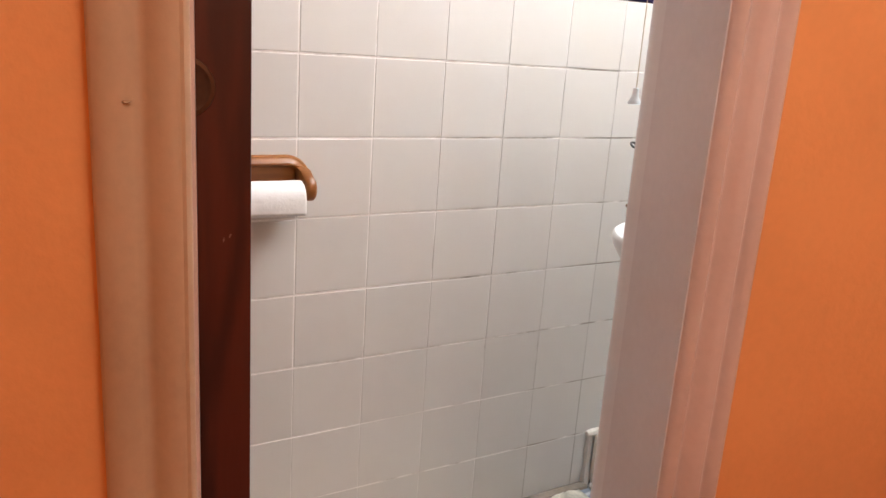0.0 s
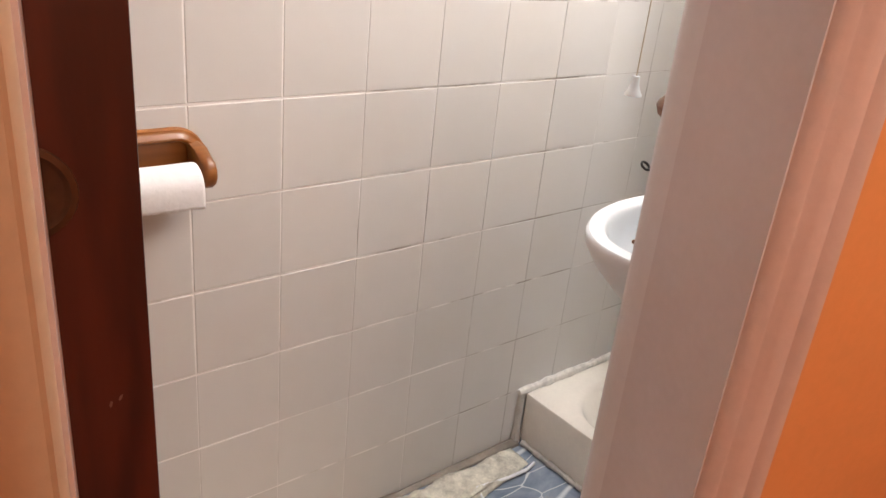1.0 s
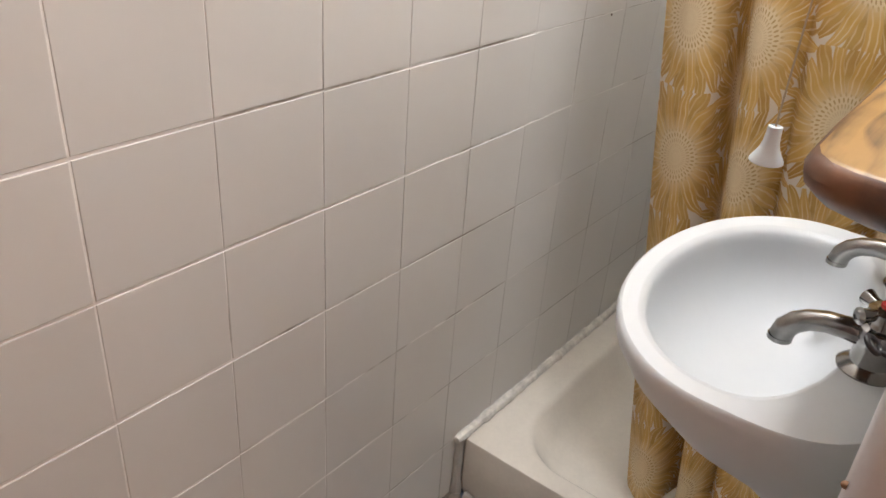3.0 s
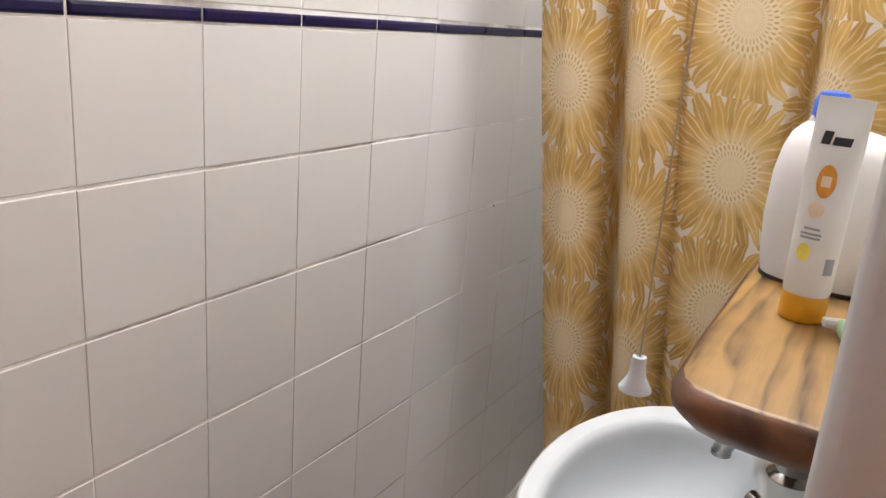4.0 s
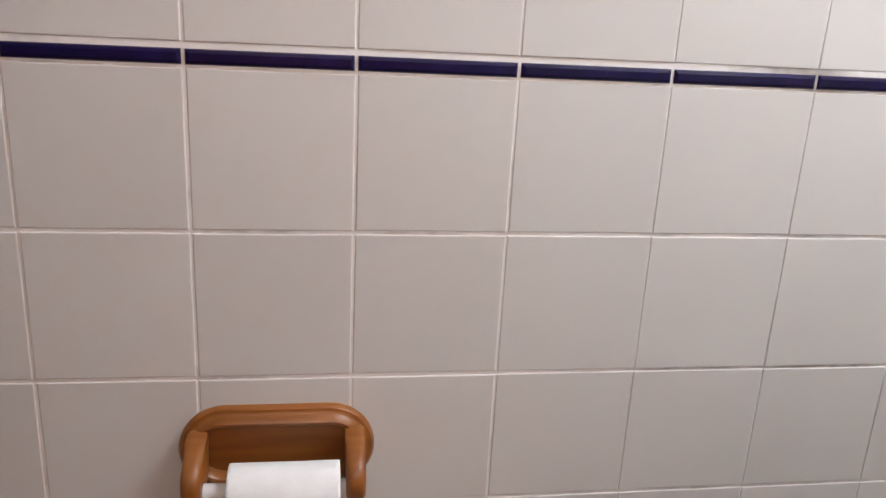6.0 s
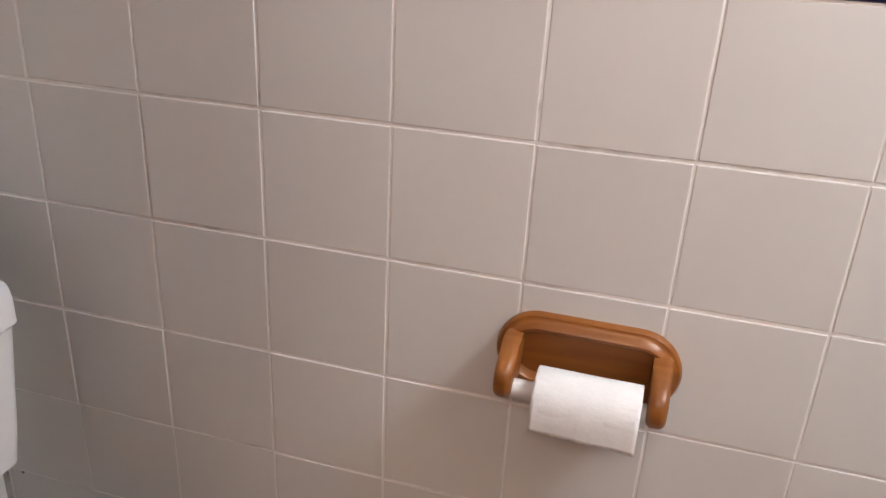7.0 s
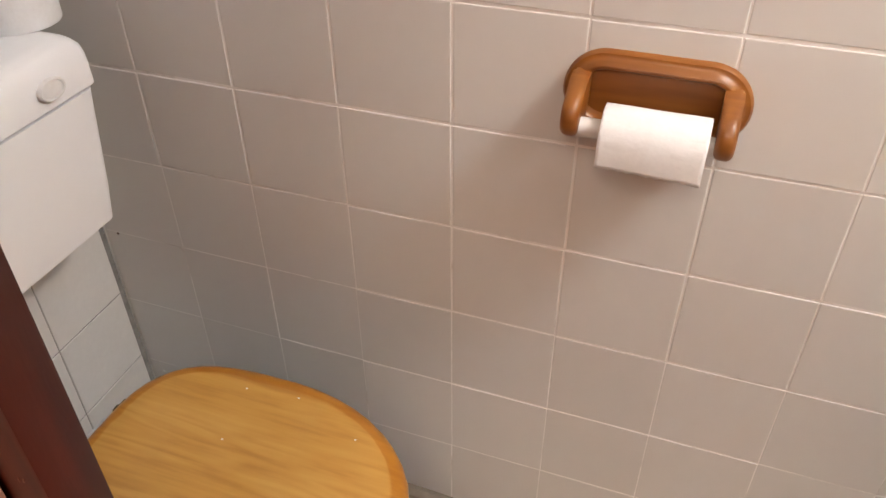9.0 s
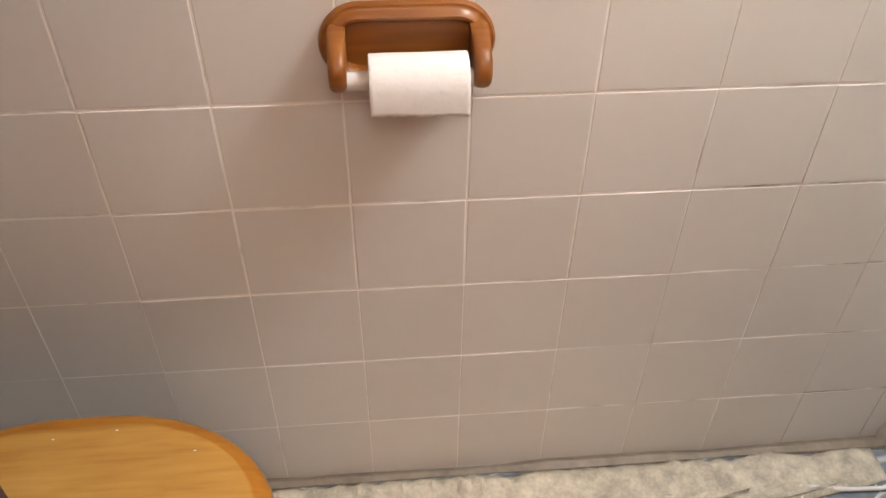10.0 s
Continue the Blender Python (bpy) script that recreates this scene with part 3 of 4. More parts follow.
# ---- doorway ----
def sliding_door():
    d = thing("sliding_door", "dark mahogany stained sliding door, almost fully open", "door", (*hall(0, 0), 0), DOOR_TURN, kind="structure")
    part("panel", box(-1.0, -0.4810, 0.0272, 0.0545, 0.010, 2.02, 0.002), M_DOOR, d)
    cx, cz, R = -0.5405, 1.042, 0.0215
    loops = []
    for r, m in ((R + 0.006, 0.0272), (R + 0.0055, 0.0252), (R + 0.002, 0.0246), (R, 0.0258), (R - 0.002, 0.0266), (0.002, 0.0268)):
        loops.append([(cx + r * math.cos(2 * math.pi * i / 40), m, cz + r * math.sin(2 * math.pi * i / 40)) for i in range(40)])
    part("finger_pull", rings(loops, caps=(False, True)), M_PULL, d, "round dark recessed finger pull")
    for x, z, a in ((-0.5005, 0.9025, 1.1), (-0.5065, 0.8985, 1.35), (-0.497, 0.612, 0.7)):
        fleck = [(x + 0.0026 * math.cos(a) * c - 0.0009 * math.sin(a) * q, z + 0.0026 * math.sin(a) * c + 0.0009 * math.cos(a) * q) for c, q in ((1, 0), (0.5, 0.8), (-0.4, 1), (-1, 0.1), (-0.5, -0.9), (0.4, -0.7))]
        part("fleck", rings([[(p, 0.0273, r) for p, r in fleck], [(p, 0.0268, r) for p, r in fleck]]), M_FLECK, d, "pale fleck of paint")


sliding_door()


# ---- paper holder ----
def capsule(x0, x1, z0, z1, n=20):
    r = (z1 - z0) / 2
    zc = (z0 + z1) / 2
    pts = []
    for i in range(n + 1):
        t = -math.pi / 2 + math.pi * i / n
        pts.append((x1 - r + r * math.cos(t), zc + r * math.sin(t)))
    for i in range(n + 1):
        t = math.pi / 2 + math.pi * i / n
        pts.append((x0 + r + r * math.cos(t), zc + r * math.sin(t)))
    return pts


def inset(pts, d):
    out = []
    for i, (x, z) in enumerate(pts):
        (ax, az), (bx, bz) = pts[i - 1], pts[(i + 1) % len(pts)]
        nx, nz = bz - az, ax - bx
        l = math.hypot(nx, nz) or 1
        out.append((x - nx / l * d, z - nz / l * d))
    return out


def paper_holder():
    h = thing("toilet_roll_holder", "varnished orange pine toilet roll holder screwed to the tiles", "holder")
    plate = capsule(-0.021, 0.177, 0.788, 0.882)
    loops = [[(x, y, z) for x, z in inset(plate, d)] for d, y in ((0.0, -0.001), (0.0, -0.006), (0.0025, -0.010), (0.006, -0.0105), (0.008, -0.0125), (0.0105, -0.016), (0.0135, -0.018), (0.0165, -0.0175), (0.0185, -0.015), (0.0195, -0.009), (0.0205, -0.006), (0.026, -0.0055))]
    part("backplate", rings(loops), M_PINE, h)
    for x0, x1 in ((-0.009, 0.010), (0.146, 0.1655)):
        side = []
        for y, z in ((-0.006, 0.864), (-0.022, 0.863), (-0.045, 0.859), (-0.068, 0.852), (-0.084, 0.843), (-0.092, 0.828), (-0.093, 0.812), (-0.088, 0.798), (-0.078, 0.789), (-0.066, 0.787), (-0.054, 0.792), (-0.036, 0.806), (-0.010, 0.818)):
            side.append((y * 0.85, 0.870 - (0.876 - z) * 0.72))
        bm = rings([[(x0, y, z) for y, z in side], [(x1, y, z) for y, z in side]])
        bmesh.ops.bevel(bm, geom=[e for e in bm.edges if abs(e.verts[0].co.x - e.verts[1].co.x) < 1e-6], offset=0.0070, segments=4, affect="EDGES", profile=0.5)
        part("arm", bm, M_PINE, h)
    part("spindle", tube([(0.008, -0.057, 0.8155), (0.150, -0.057, 0.8155)], 0.0105, 20), M_SPINDLE, h, "white plastic spindle")


def paper_roll(name, label, place, axis_x, radius, core, width, seed, tail):
    """A roll of paper: outer skin, hollow core and, where it hangs, a loose end."""
    r = random.Random(seed)
    ob = thing(name, label, "toilet roll", place)
    n = 56
    bm = bmesh.new()
    loops = []
    for rad, w in ((core, -0.5), (radius * 0.985, -0.5), (radius, -0.485), (radius * 1.004, -0.2), (radius * 0.998, 0.2), (radius, 0.485), (radius * 0.985, 0.5), (core, 0.5)):
        loops.append([((rad + r.uniform(-1, 1) * 0.0003) * math.cos(2 * math.pi * i / n), (rad + r.uniform(-1, 1) * 0.0003) * math.sin(2 * math.pi * i / n), w * width) for i in range(n)])
    rings(loops, bm, (False, False))
    turn = Matrix.Rotation(radians(90), 4, "Y") if axis_x else Matrix.Identity(4)
    bmesh.ops.transform(bm, matrix=turn, verts=bm.verts)
    part("paper", bm, M_PAPER, ob)
    bm = rings([[((core + 0.0004) * math.cos(2 * math.pi * i / n) , (core + 0.0004) * math.sin(2 * math.pi * i / n), w * width) for i in range(n)] for w in (-0.5, 0.5)] + [[((core - 0.0012) * math.cos(2 * math.pi * i / n), (core - 0.0012) * math.sin(2 * math.pi * i / n), w * width) for i in range(n)] for w in (0.5, -0.5)], caps=(False, False))
    bmesh.ops.transform(bm, matrix=turn, verts=bm.verts)
    part("core", bm, M_CARD, ob, "grey cardboard tube")
    if tail:
        steps = 26
        prof = [(-radius * 1.015 * math.cos(a), -radius * 1.015 * math.sin(a)) for a in [radians(q) for q in (-170, -140, -110, -85, -60, -40, -20, 0)]] + [(-radius * 1.04, -radius * q) for q in (0.22, 0.42, 0.58, 0.72)]
        bm = bmesh.new()
        grid = []
        for k in range(steps + 1):
            x = (k / steps - 0.5) * width * 0.995
            col = []
            for j, (y, z) in enumerate(prof):
                jag = r.uniform(-0.0012, 0.0012) if j == len(prof) - 1 else 0
                col.append(bm.verts.new((x, y + 0.0004 * math.sin(9 * k / steps), z + jag + (0.003 * (0.5 - k / steps) if j > 9 else 0))))
            grid.append(col)
        for a, b in zip(grid, grid[1:]):
            for j in range(len(prof) - 1):
                bm.faces.new((a[j], b[j], b[j + 1], a[j + 1]))
        sheet = part("loose_sheet", bm, M_PAPER, ob, "torn loose end of the paper")
        sheet.modifiers.new("thick", "SOLIDIFY").thickness = 0.0006
    return ob


paper_holder()
paper_roll("toilet_roll", "white toilet roll, part used, on its wooden holder", (0.0870, -0.057, 0.8115), True, 0.0320, 0.0160, 0.107, 3, True)


# ---- toilet ----
def toilet():
    w = thing("toilet", "white toilet with a closed yellow pine lid", "toilet", (0, 0, 0))
    cy = -0.335
    half = 0.168

    def outline(scale, front, rear, k=44):
        pts = []
        for i in range(k):
            t = 2 * math.pi * i / k
            c, s = math.cos(t), math.sin(t)
            if c >= 0:
                x = -0.32 + (front + 0.32) * c
                y = half * scale * s
            else:
                x = -0.32 - (-0.32 - rear) * abs(c) ** 0.62
                y = half * scale * math.copysign(abs(s) ** 0.62, s) if abs(s) > 1e-9 else 0
            pts.append((x, cy + y))
        return pts

    loops = []
    for z, sc, f, r in ((0.0, 0.62, -0.22, -0.60), (0.03, 0.60, -0.23, -0.60), (0.12, 0.56, -0.25, -0.60), (0.20, 0.68, -0.22, -0.60), (0.28, 0.86, -0.16, -0.60), (0.34, 0.96, -0.125, -0.58), (0.372, 0.98, -0.118, -0.56), (0.382, 0.96, -0.122, -0.56)):
        loops.append([(x, y, z) for x, y in outline(sc, f, r)])
    part("bowl", rings(loops), M_PORCELAIN, w)

    def slab(z0, z1, sc, f, r, edge):
        ls = []
        for d, z in ((edge, z0), (edge * 0.3, z0 + edge * 0.3), (0, z0 + edge), (0, z1 - edge), (edge * 0.3, z1 - edge * 0.3), (edge, z1)):
            ls.append([(x + (-0.32 - x) * d / 0.2, y + (cy - y) * d / half, z) for x, y in outline(sc, f, r)])
        return rings(ls)

    part("seat", slab(0.384, 0.400, 1.0, -0.102, -0.52, 0.006), M_LID, w, "yellow pine seat ring")
    rows = ((0.008, 0.402), (0.002, 0.404), (0.0, 0.409), (0.001, 0.4135), (0.004, 0.4178), (0.010, 0.4212), (0.017, 0.4226), (0.024, 0.423), (0.034, 0.423), (0.05, 0.423), (0.08, 0.423), (0.12, 0.423))
    lid = part("lid", rings([[(x + (-0.32 - x) * d / 0.2, y + (cy - y) * d / half, z) for x, y in outline(1.01, -0.097, -0.530)] for d, z in rows]), M_LID_TOP, w, "yellow pine lid, varnish worn off inside the rim")
    inset_in = lid.data.attributes.new("inset", "FLOAT", "POINT")
    for i, vert in enumerate(lid.data.vertices):
        inset_in.data[i].value = min(rows, key=lambda q: abs(q[1] - vert.co.z))[0] if vert.co.z < 0.4228 else 0.024 + 0.17 * max(0.0, 1 - max(abs(vert.co.y - cy) / (half * 0.866), abs(vert.co.x + 0.32) / 0.20))
    for dy in (0.060, -0.060):
        bm = tube([(-0.536, cy + dy - 0.014, 0.396), (-0.536, cy + dy + 0.014, 0.396)], 0.005, 14)
        box(-0.545, -0.530, cy + dy - 0.006, cy + dy + 0.006, 0.380, 0.397, 0.002, bm=bm)
        part("hinge", bm, M_RUBBER, w, "dark hinge")
    # scratches and chips in the varnish
    for k, (x, y, a) in enumerate(((-0.375, -0.205, 0.3), (-0.30, -0.197, 1.1), (-0.20, -0.235, 0.5), (-0.50, -0.215, 0.8), (-0.36, -0.29, 2.0))):
        bm = prism([(x + 0.0022 * math.cos(a + q) * (1 if q % 2 < 1 else 0.55), y + 0.0013 * math.sin(a + q)) for q in (0, 1.1, 2.2, 3.1, 4.2, 5.2)], 0.4226, 0.4234)
        part("chip", bm, M_PAPER, w, "pale chip in the varnish")


def cistern():
    c = thing("cistern", "white plastic toilet cistern hung on the tiles", "cistern")
    y0, y1 = -0.470, -0.087
    loops = []
    for z, x, dy, r in ((0.592, -0.612, 0.034, 0.012), (0.598, -0.603, 0.026, 0.016), (0.650, -0.600, 0.018, 0.016), (0.7815, -0.5965, 0.003, 0.014)):
        pts = [(WEST + 0.004, y0 + dy), (WEST + 0.004, y1 - dy)]
        for k in range(7):
            t = math.pi / 2 * k / 6
            pts.append((x - r + r * math.sin(t), y1 - dy - r + r * math.cos(t)))
        for k in range(7):
            t = math.pi / 2 * k / 6
            pts.append((x - r + r * math.cos(t), y0 + dy + r - r * math.sin(t)))
        loops.append([(a, b, z) for a, b in pts])
    part("tank", rings(loops), M_PLASTIC, c)
    loops = []
    for z, g, r in ((0.7840, 0.0000, 0.012), (0.7846, 0.0030, 0.013), (0.7862, 0.0045, 0.014), (0.812, 0.0045, 0.014), (0.826, 0.0040, 0.015), (0.8350, 0.0025, 0.016), (0.8420, -0.002, 0.017), (0.8470, -0.007, 0.018), (0.8495, -0.016, 0.019), (0.8500, -0.024, 0.020)):
        x = -0.600 + g
        pts = [(WEST + 0.004, y0 - g), (WEST + 0.004, y1 + g)]
        for k in range(7):
            t = math.pi / 2 * k / 6
            pts.append((x - r + r * math.sin(t), y1 + g - r + r * math.cos(t)))
        for k in range(7):
            t = math.pi / 2 * k / 6
            pts.append((x - r + r * math.cos(t), y0 - g + r - r * math.sin(t)))
        loops.append([(a, b, z) for a, b in pts])
    part("cistern_lid", rings(loops), M_PLASTIC, c)
    cyb, czb, n = -0.159, 0.809, 28
    loops = []
    for s, x in ((1.0, -0.5965), (1.0, -0.5920), (0.9, -0.5895), (0.80, -0.5895), (0.74, -0.5915), (0.6, -0.591), (0.3, -0.5905)):
        loops.append([(x, cyb + 0.0215 * s * math.cos(2 * math.pi * i / n), czb + 0.0135 * s * math.sin(2 * math.pi * i / n)) for i in range(n)])
    part("flush_button", rings(loops, caps=(False, True)), M_SPINDLE, c, "oval pale grey flush button")


def teal_bottle():
    b = thing("cleaner_bottle", "teal plastic cleaner bottle standing on the cistern", "bottle", (-0.690, -0.212, 0.8502))
    part("body", lathe([(0.028, 0.0), (0.031, 0.004), (0.032, 0.05), (0.032, 0.10), (0.028, 0.125), (0.014, 0.145), (0.013, 0.155)], 28), M_TEAL, b)
    part("cap", lathe([(0.015, 0.153), (0.0155, 0.156), (0.0145, 0.185), (0.012, 0.188)], 20), M_PLASTIC, b, "white cap")
    part("label_band", lathe([(0.0325, 0.060), (0.0328, 0.061), (0.0328, 0.104), (0.0325, 0.105)], 28, caps=(False, False)), M_PRINT_GREY, b, "grey label with dark bars")
    for z in (0.072, 0.086):
        part("label_bar", lathe([(0.0331, z), (0.0332, z + 0.001), (0.0332, z + 0.005), (0.0331, z + 0.006)], 28, caps=(False, False)), M_INK, b)


toilet()
cistern()
paper_roll("spare_toilet_roll", "full white toilet roll standing on the cistern", (-0.694, -0.082, 0.9035), False, 0.0505, 0.0205, 0.106, 7, False)
teal_bottle()


# ---- basin corner ----
BASIN = (0.702, -0.525, 0.823)


def basin():
    b = thing("basin", "small white porcelain basin fixed under the shelf", "washbasin")
    cx, cy, z = BASIN
    back = cy - SOUTH - 0.003

    def scaled(s, zz):
        return [(cx + (x - cx) * s, SOUTH + 0.003 + (y - SOUTH - 0.003) * s, zz) for x, y in swirl(0.204, 0.138, cx, cy, 64, 2.05, back, 3.2)]

    def bowl(s, zz):
        return [(x, y, zz) for x, y in swirl(0.166 * s, 0.109 * s, cx - 0.006, cy + 0.001, 64, 2.1, 0.072 * s, 2.3)]

    loops = [scaled(0.20, 0.553), scaled(0.26, 0.593), scaled(0.38, 0.643), scaled(0.57, 0.693), scaled(0.80, 0.739), scaled(0.94, 0.780), scaled(0.995, 0.805), scaled(1.0, 0.815), scaled(0.994, z - 0.002), scaled(0.985, z), bowl(1.07, z)]
    part("shell", rings(loops, caps=(True, False)), M_PORCELAIN, b)
    loops = [bowl(1.07, z), bowl(1.03, z - 0.0015), bowl(1.0, z - 0.006)] + [bowl(0.99 - 0.87 * (k / 14) ** 2.4, z - 0.006 - 0.098 * math.sin(k / 14 * math.pi / 2) ** 1.1) for k in range(1, 15)]
    part("bowl", rings(loops, caps=(False, True)), M_PORCELAIN, b)
    return b


def tap(x, cap_material, label, turn):
    t = thing("tap", label, "tap", (x, -0.613, BASIN[2] - 0.001), turn, group="basin taps")
    k = 0.74
    part("base", lathe([(r, z * k) for r, z in ((0.024, 0.0), (0.0245, 0.003), (0.021, 0.008), (0.0165, 0.012), (0.0155, 0.030), (0.0170, 0.036), (0.0180, 0.046), (0.0165, 0.054), (0.0125, 0.058), (0.0115, 0.066))], 28), M_CHROME, t)
    spout = [(0, 0.008, 0.030), (0, 0.024, 0.031), (0, 0.040, 0.030), (0, 0.053, 0.026), (0, 0.062, 0.020), (0, 0.068, 0.012), (0, 0.070, 0.003)]
    part("spout", tube(spout, 0.01, 16, taper=[0.0105, 0.0098, 0.0094, 0.0094, 0.0098, 0.0102, 0.0102]), M_CHROME, t)
    part("spout_mouth", lathe([(0.0085, -0.001), (0.0106, -0.001), (0.0106, 0.003), (0.0085, 0.003)], 18, (0, 0.0702, 0.0005), caps=(True, True)), M_CHROME, t, "rim of the spout")
    head = part("handle", lathe([(r, z * k) for r, z in ((0.012, 0.064), (0.0165, 0.067), (0.016, 0.078), (0.011, 0.082))], 24), M_CHROME, t)
    for q in range(4):
        a = math.pi / 4 + q * math.pi / 2
        c, s = math.cos(a), math.sin(a)
        part("handle_arm", tube([(0.010 * c, 0.010 * s, 0.073 * k), (0.018 * c, 0.018 * s, 0.0735 * k), (0.027 * c, 0.027 * s, 0.074 * k), (0.0295 * c, 0.0295 * s, 0.074 * k)], 0.006, 12, taper=[0.0058, 0.0052, 0.0072, 0.004]), M_CHROME, head)
    part("cap", lathe([(0.0080, 0.060), (0.0080, 0.0630), (0.0055, 0.0652), (0.001, 0.0657)], 20), cap_material, head, "round coloured cap")


def shelf():
    s = thing("shelf", "thick varnished rustic wooden shelf over the basin", "shelf")
    z0, z1 = 1.000, 1.036
    top = [(0.4666, SOUTH + 0.002), (0.4671, -0.5981), (0.4697, -0.5719), (0.4760, -0.5573), (0.4875, -0.5479), (0.5064, -0.5432), (0.5744, -0.5405), (0.6687, -0.5390), (0.7734, -0.5369), (0.8781, -0.5395), (0.9409, -0.5479), (0.9723, -0.5625), (0.9859, -0.5877), (0.9891, SOUTH + 0.002)]

    def loop(d, z):
        out = []
        for x, y in top:
            k = 1 if y > SOUTH + 0.01 else 0
            out.append((x + (d if x < 0.70 else -d) * (1 if x < 0.50 or x > 0.89 else 0.15), y - d * k, z))
        return out

    board = rings([loop(0.020, z0), loop(0.010, z0 + 0.006), loop(0.002, z0 + 0.016), loop(0.0, z0 + 0.024), loop(0.002, z1 - 0.006), loop(0.006, z1 - 0.001), loop(0.010, z1)])
    me = mesh_object("board", board, [M_SHELF, M_BARK])
    me.parent = s
    for f in me.data.polygons:
        f.material_index = 1 if f.normal.z < 0.80 else 0
    for x in (0.52, 0.88):
        bm = box(x - 0.012, x + 0.012, SOUTH + 0.001, SOUTH + 0.006, 0.91, 0.999, 0.001)
        box(x - 0.012, x + 0.012, SOUTH + 0.006, -0.585, 0.994, 0.9995, 0.001, bm=bm)
        part("bracket", bm, M_CHROME, s, "metal angle bracket")


def lotion_tube():
    """A tube standing on its cap: round at the cap, flat at the crimped top."""
    t = thing("lotion_tube", "white squeezy tube with printed label standing on an amber cap", "tube", (0.664, -0.599, 1.0365), 82)
    t.scale = (0.83, 0.83, 0.985)
    n = 40

    def section(rx, ry, z):
        return [(rx * math.cos(2 * math.pi * i / n), ry * math.sin(2 * math.pi * i / n), z) for i in range(n)]

    part("cap", rings([section(0.0185, 0.0165, 0.0), section(0.0205, 0.018, 0.002), section(0.0208, 0.0185, 0.020), section(0.0204, 0.018, 0.0215)]), M_AMBER, t, "amber yellow screw cap")
    part("body", rings([section(0.0195, 0.0175, 0.0212), section(0.0208, 0.0185, 0.024), section(0.0212, 0.018, 0.05), section(0.0218, 0.0155, 0.09), section(0.0224, 0.011, 0.13), section(0.0228, 0.005, 0.156), section(0.023, 0.0018, 0.162), section(0.023, 0.0014, 0.172)]), M_TUBE, t)

    def front(z, x, proud=0.0004):
        """A point on the printed side at that height."""
        zs = (0.024, 0.05, 0.09, 0.13, 0.156, 0.162, 0.172)
        rx = np.interp(z, zs, (0.0208, 0.0212, 0.0218, 0.0224, 0.0228, 0.023, 0.023))
        ry = np.interp(z, zs, (0.0185, 0.018, 0.0155, 0.011, 0.005, 0.0018, 0.0014))
        return (x, ry * math.sqrt(max(0, 1 - (x / rx) ** 2)) + proud, z)

    def print_shape(name, outline, material, label, proud=0.0004):
        c = (sum(p[0] for p in outline) / len(outline), sum(p[1] for p in outline) / len(outline))
        loops = [[front(c[1] + (z - c[1]) * f, c[0] + (x - c[0]) * f, proud) for x, z in outline] for f in (1, 0.6, 0.25)]
        part(name, rings(loops, caps=(False, True)), material, t, label)

    def blob(cx, cz, rx, rz, k=24):
        return [(cx + rx * math.cos(2 * math.pi * i / k), cz + rz * math.sin(2 * math.pi * i / k)) for i in range(k)]

    def bar(cx, cz, w, h):
        return [(cx - w / 2 + w * i / 6, cz - h / 2) for i in range(7)] + [(cx + w / 2 - w * i / 6, cz + h / 2) for i in range(7)]

    for cx, w, h, up in ((0.0080, 0.0080, 0.0098, 0.0006), (-0.0055, 0.0150, 0.0062, -0.0012)):
        print_shape("mark", [(x - 0.18 * (z - 0.142), z) for x, z in bar(cx, 0.142 + up, w, h)], M_INK, "dark slanted printed mark")
    print_shape("badge", blob(0.0, 0.111, 0.0082, 0.0125), M_PRINT_ORANGE, "orange oval badge")
    print_shape("badge_centre", bar(0.0, 0.111, 0.008, 0.008), M_PRINT_PEACH, "pale centre of the badge", 0.0007)
    print_shape("swash", blob(0.003, 0.089, 0.007, 0.006), M_PRINT_PEACH, "faint peach swash")
    for z, w in ((0.0745, 0.014), (0.0705, 0.018), (0.0675, 0.017)):
        print_shape("text_bar", bar(0.003, z, w, 0.0017), M_PRINT_GREY, "line of small grey print")
    print_shape("flower", blob(0.006, 0.056, 0.0062, 0.0068), M_PRINT_YELLOW, "yellow printed flower")
    print_shape("barcode", bar(-0.0165, 0.047, 0.006, 0.013), M_PRINT_GREY, "small grey block of stripes")
    return t


def milk_bottle():
    b = thing("refill_bottle", "large milky white plastic bottle with a blue cap on the shelf", "bottle", (0.786, -0.602, 1.0365), -12)
    n = 44

    def section(rx, ry, z, cx=0.0, cy=0.0):
        return [(cx + rx * math.copysign(abs(math.cos(2 * math.pi * i / n)) ** 0.7, math.cos(2 * math.pi * i / n)), cy + ry * math.copysign(abs(math.sin(2 * math.pi * i / n)) ** 0.7, math.sin(2 * math.pi * i / n)), z) for i in range(n)]

    part("body", rings([section(0.038, 0.046, 0.0), section(0.043, 0.052, 0.004), section(0.045, 0.055, 0.02), section(0.046, 0.058, 0.055), section(0.045, 0.057, 0.095), section(0.041, 0.053, 0.118), section(0.033, 0.045, 0.130, 0, 0.004), section(0.022, 0.026, 0.137, -0.004, 0.016), section(0.015, 0.016, 0.141, -0.004, 0.021), section(0.014, 0.014, 0.148, -0.004, 0.021)]), M_BOTTLE, b)
    part("cap", lathe([(0.0155, 0.142), (0.016, 0.144), (0.0157, 0.158), (0.012, 0.1665), (0.004, 0.1685)], 32, (-0.004, 0.021, 0)), M_BLUE, b, "ribbed blue screw cap")
    part("foot_ring", rings([section(0.0385, 0.0465, -0.0003), section(0.0440, 0.0530, 0.0008), section(0.0440, 0.0530, 0.0035), section(0.0385, 0.0465, 0.0038)]), M_RUBBER, b, "dark ring at the base")


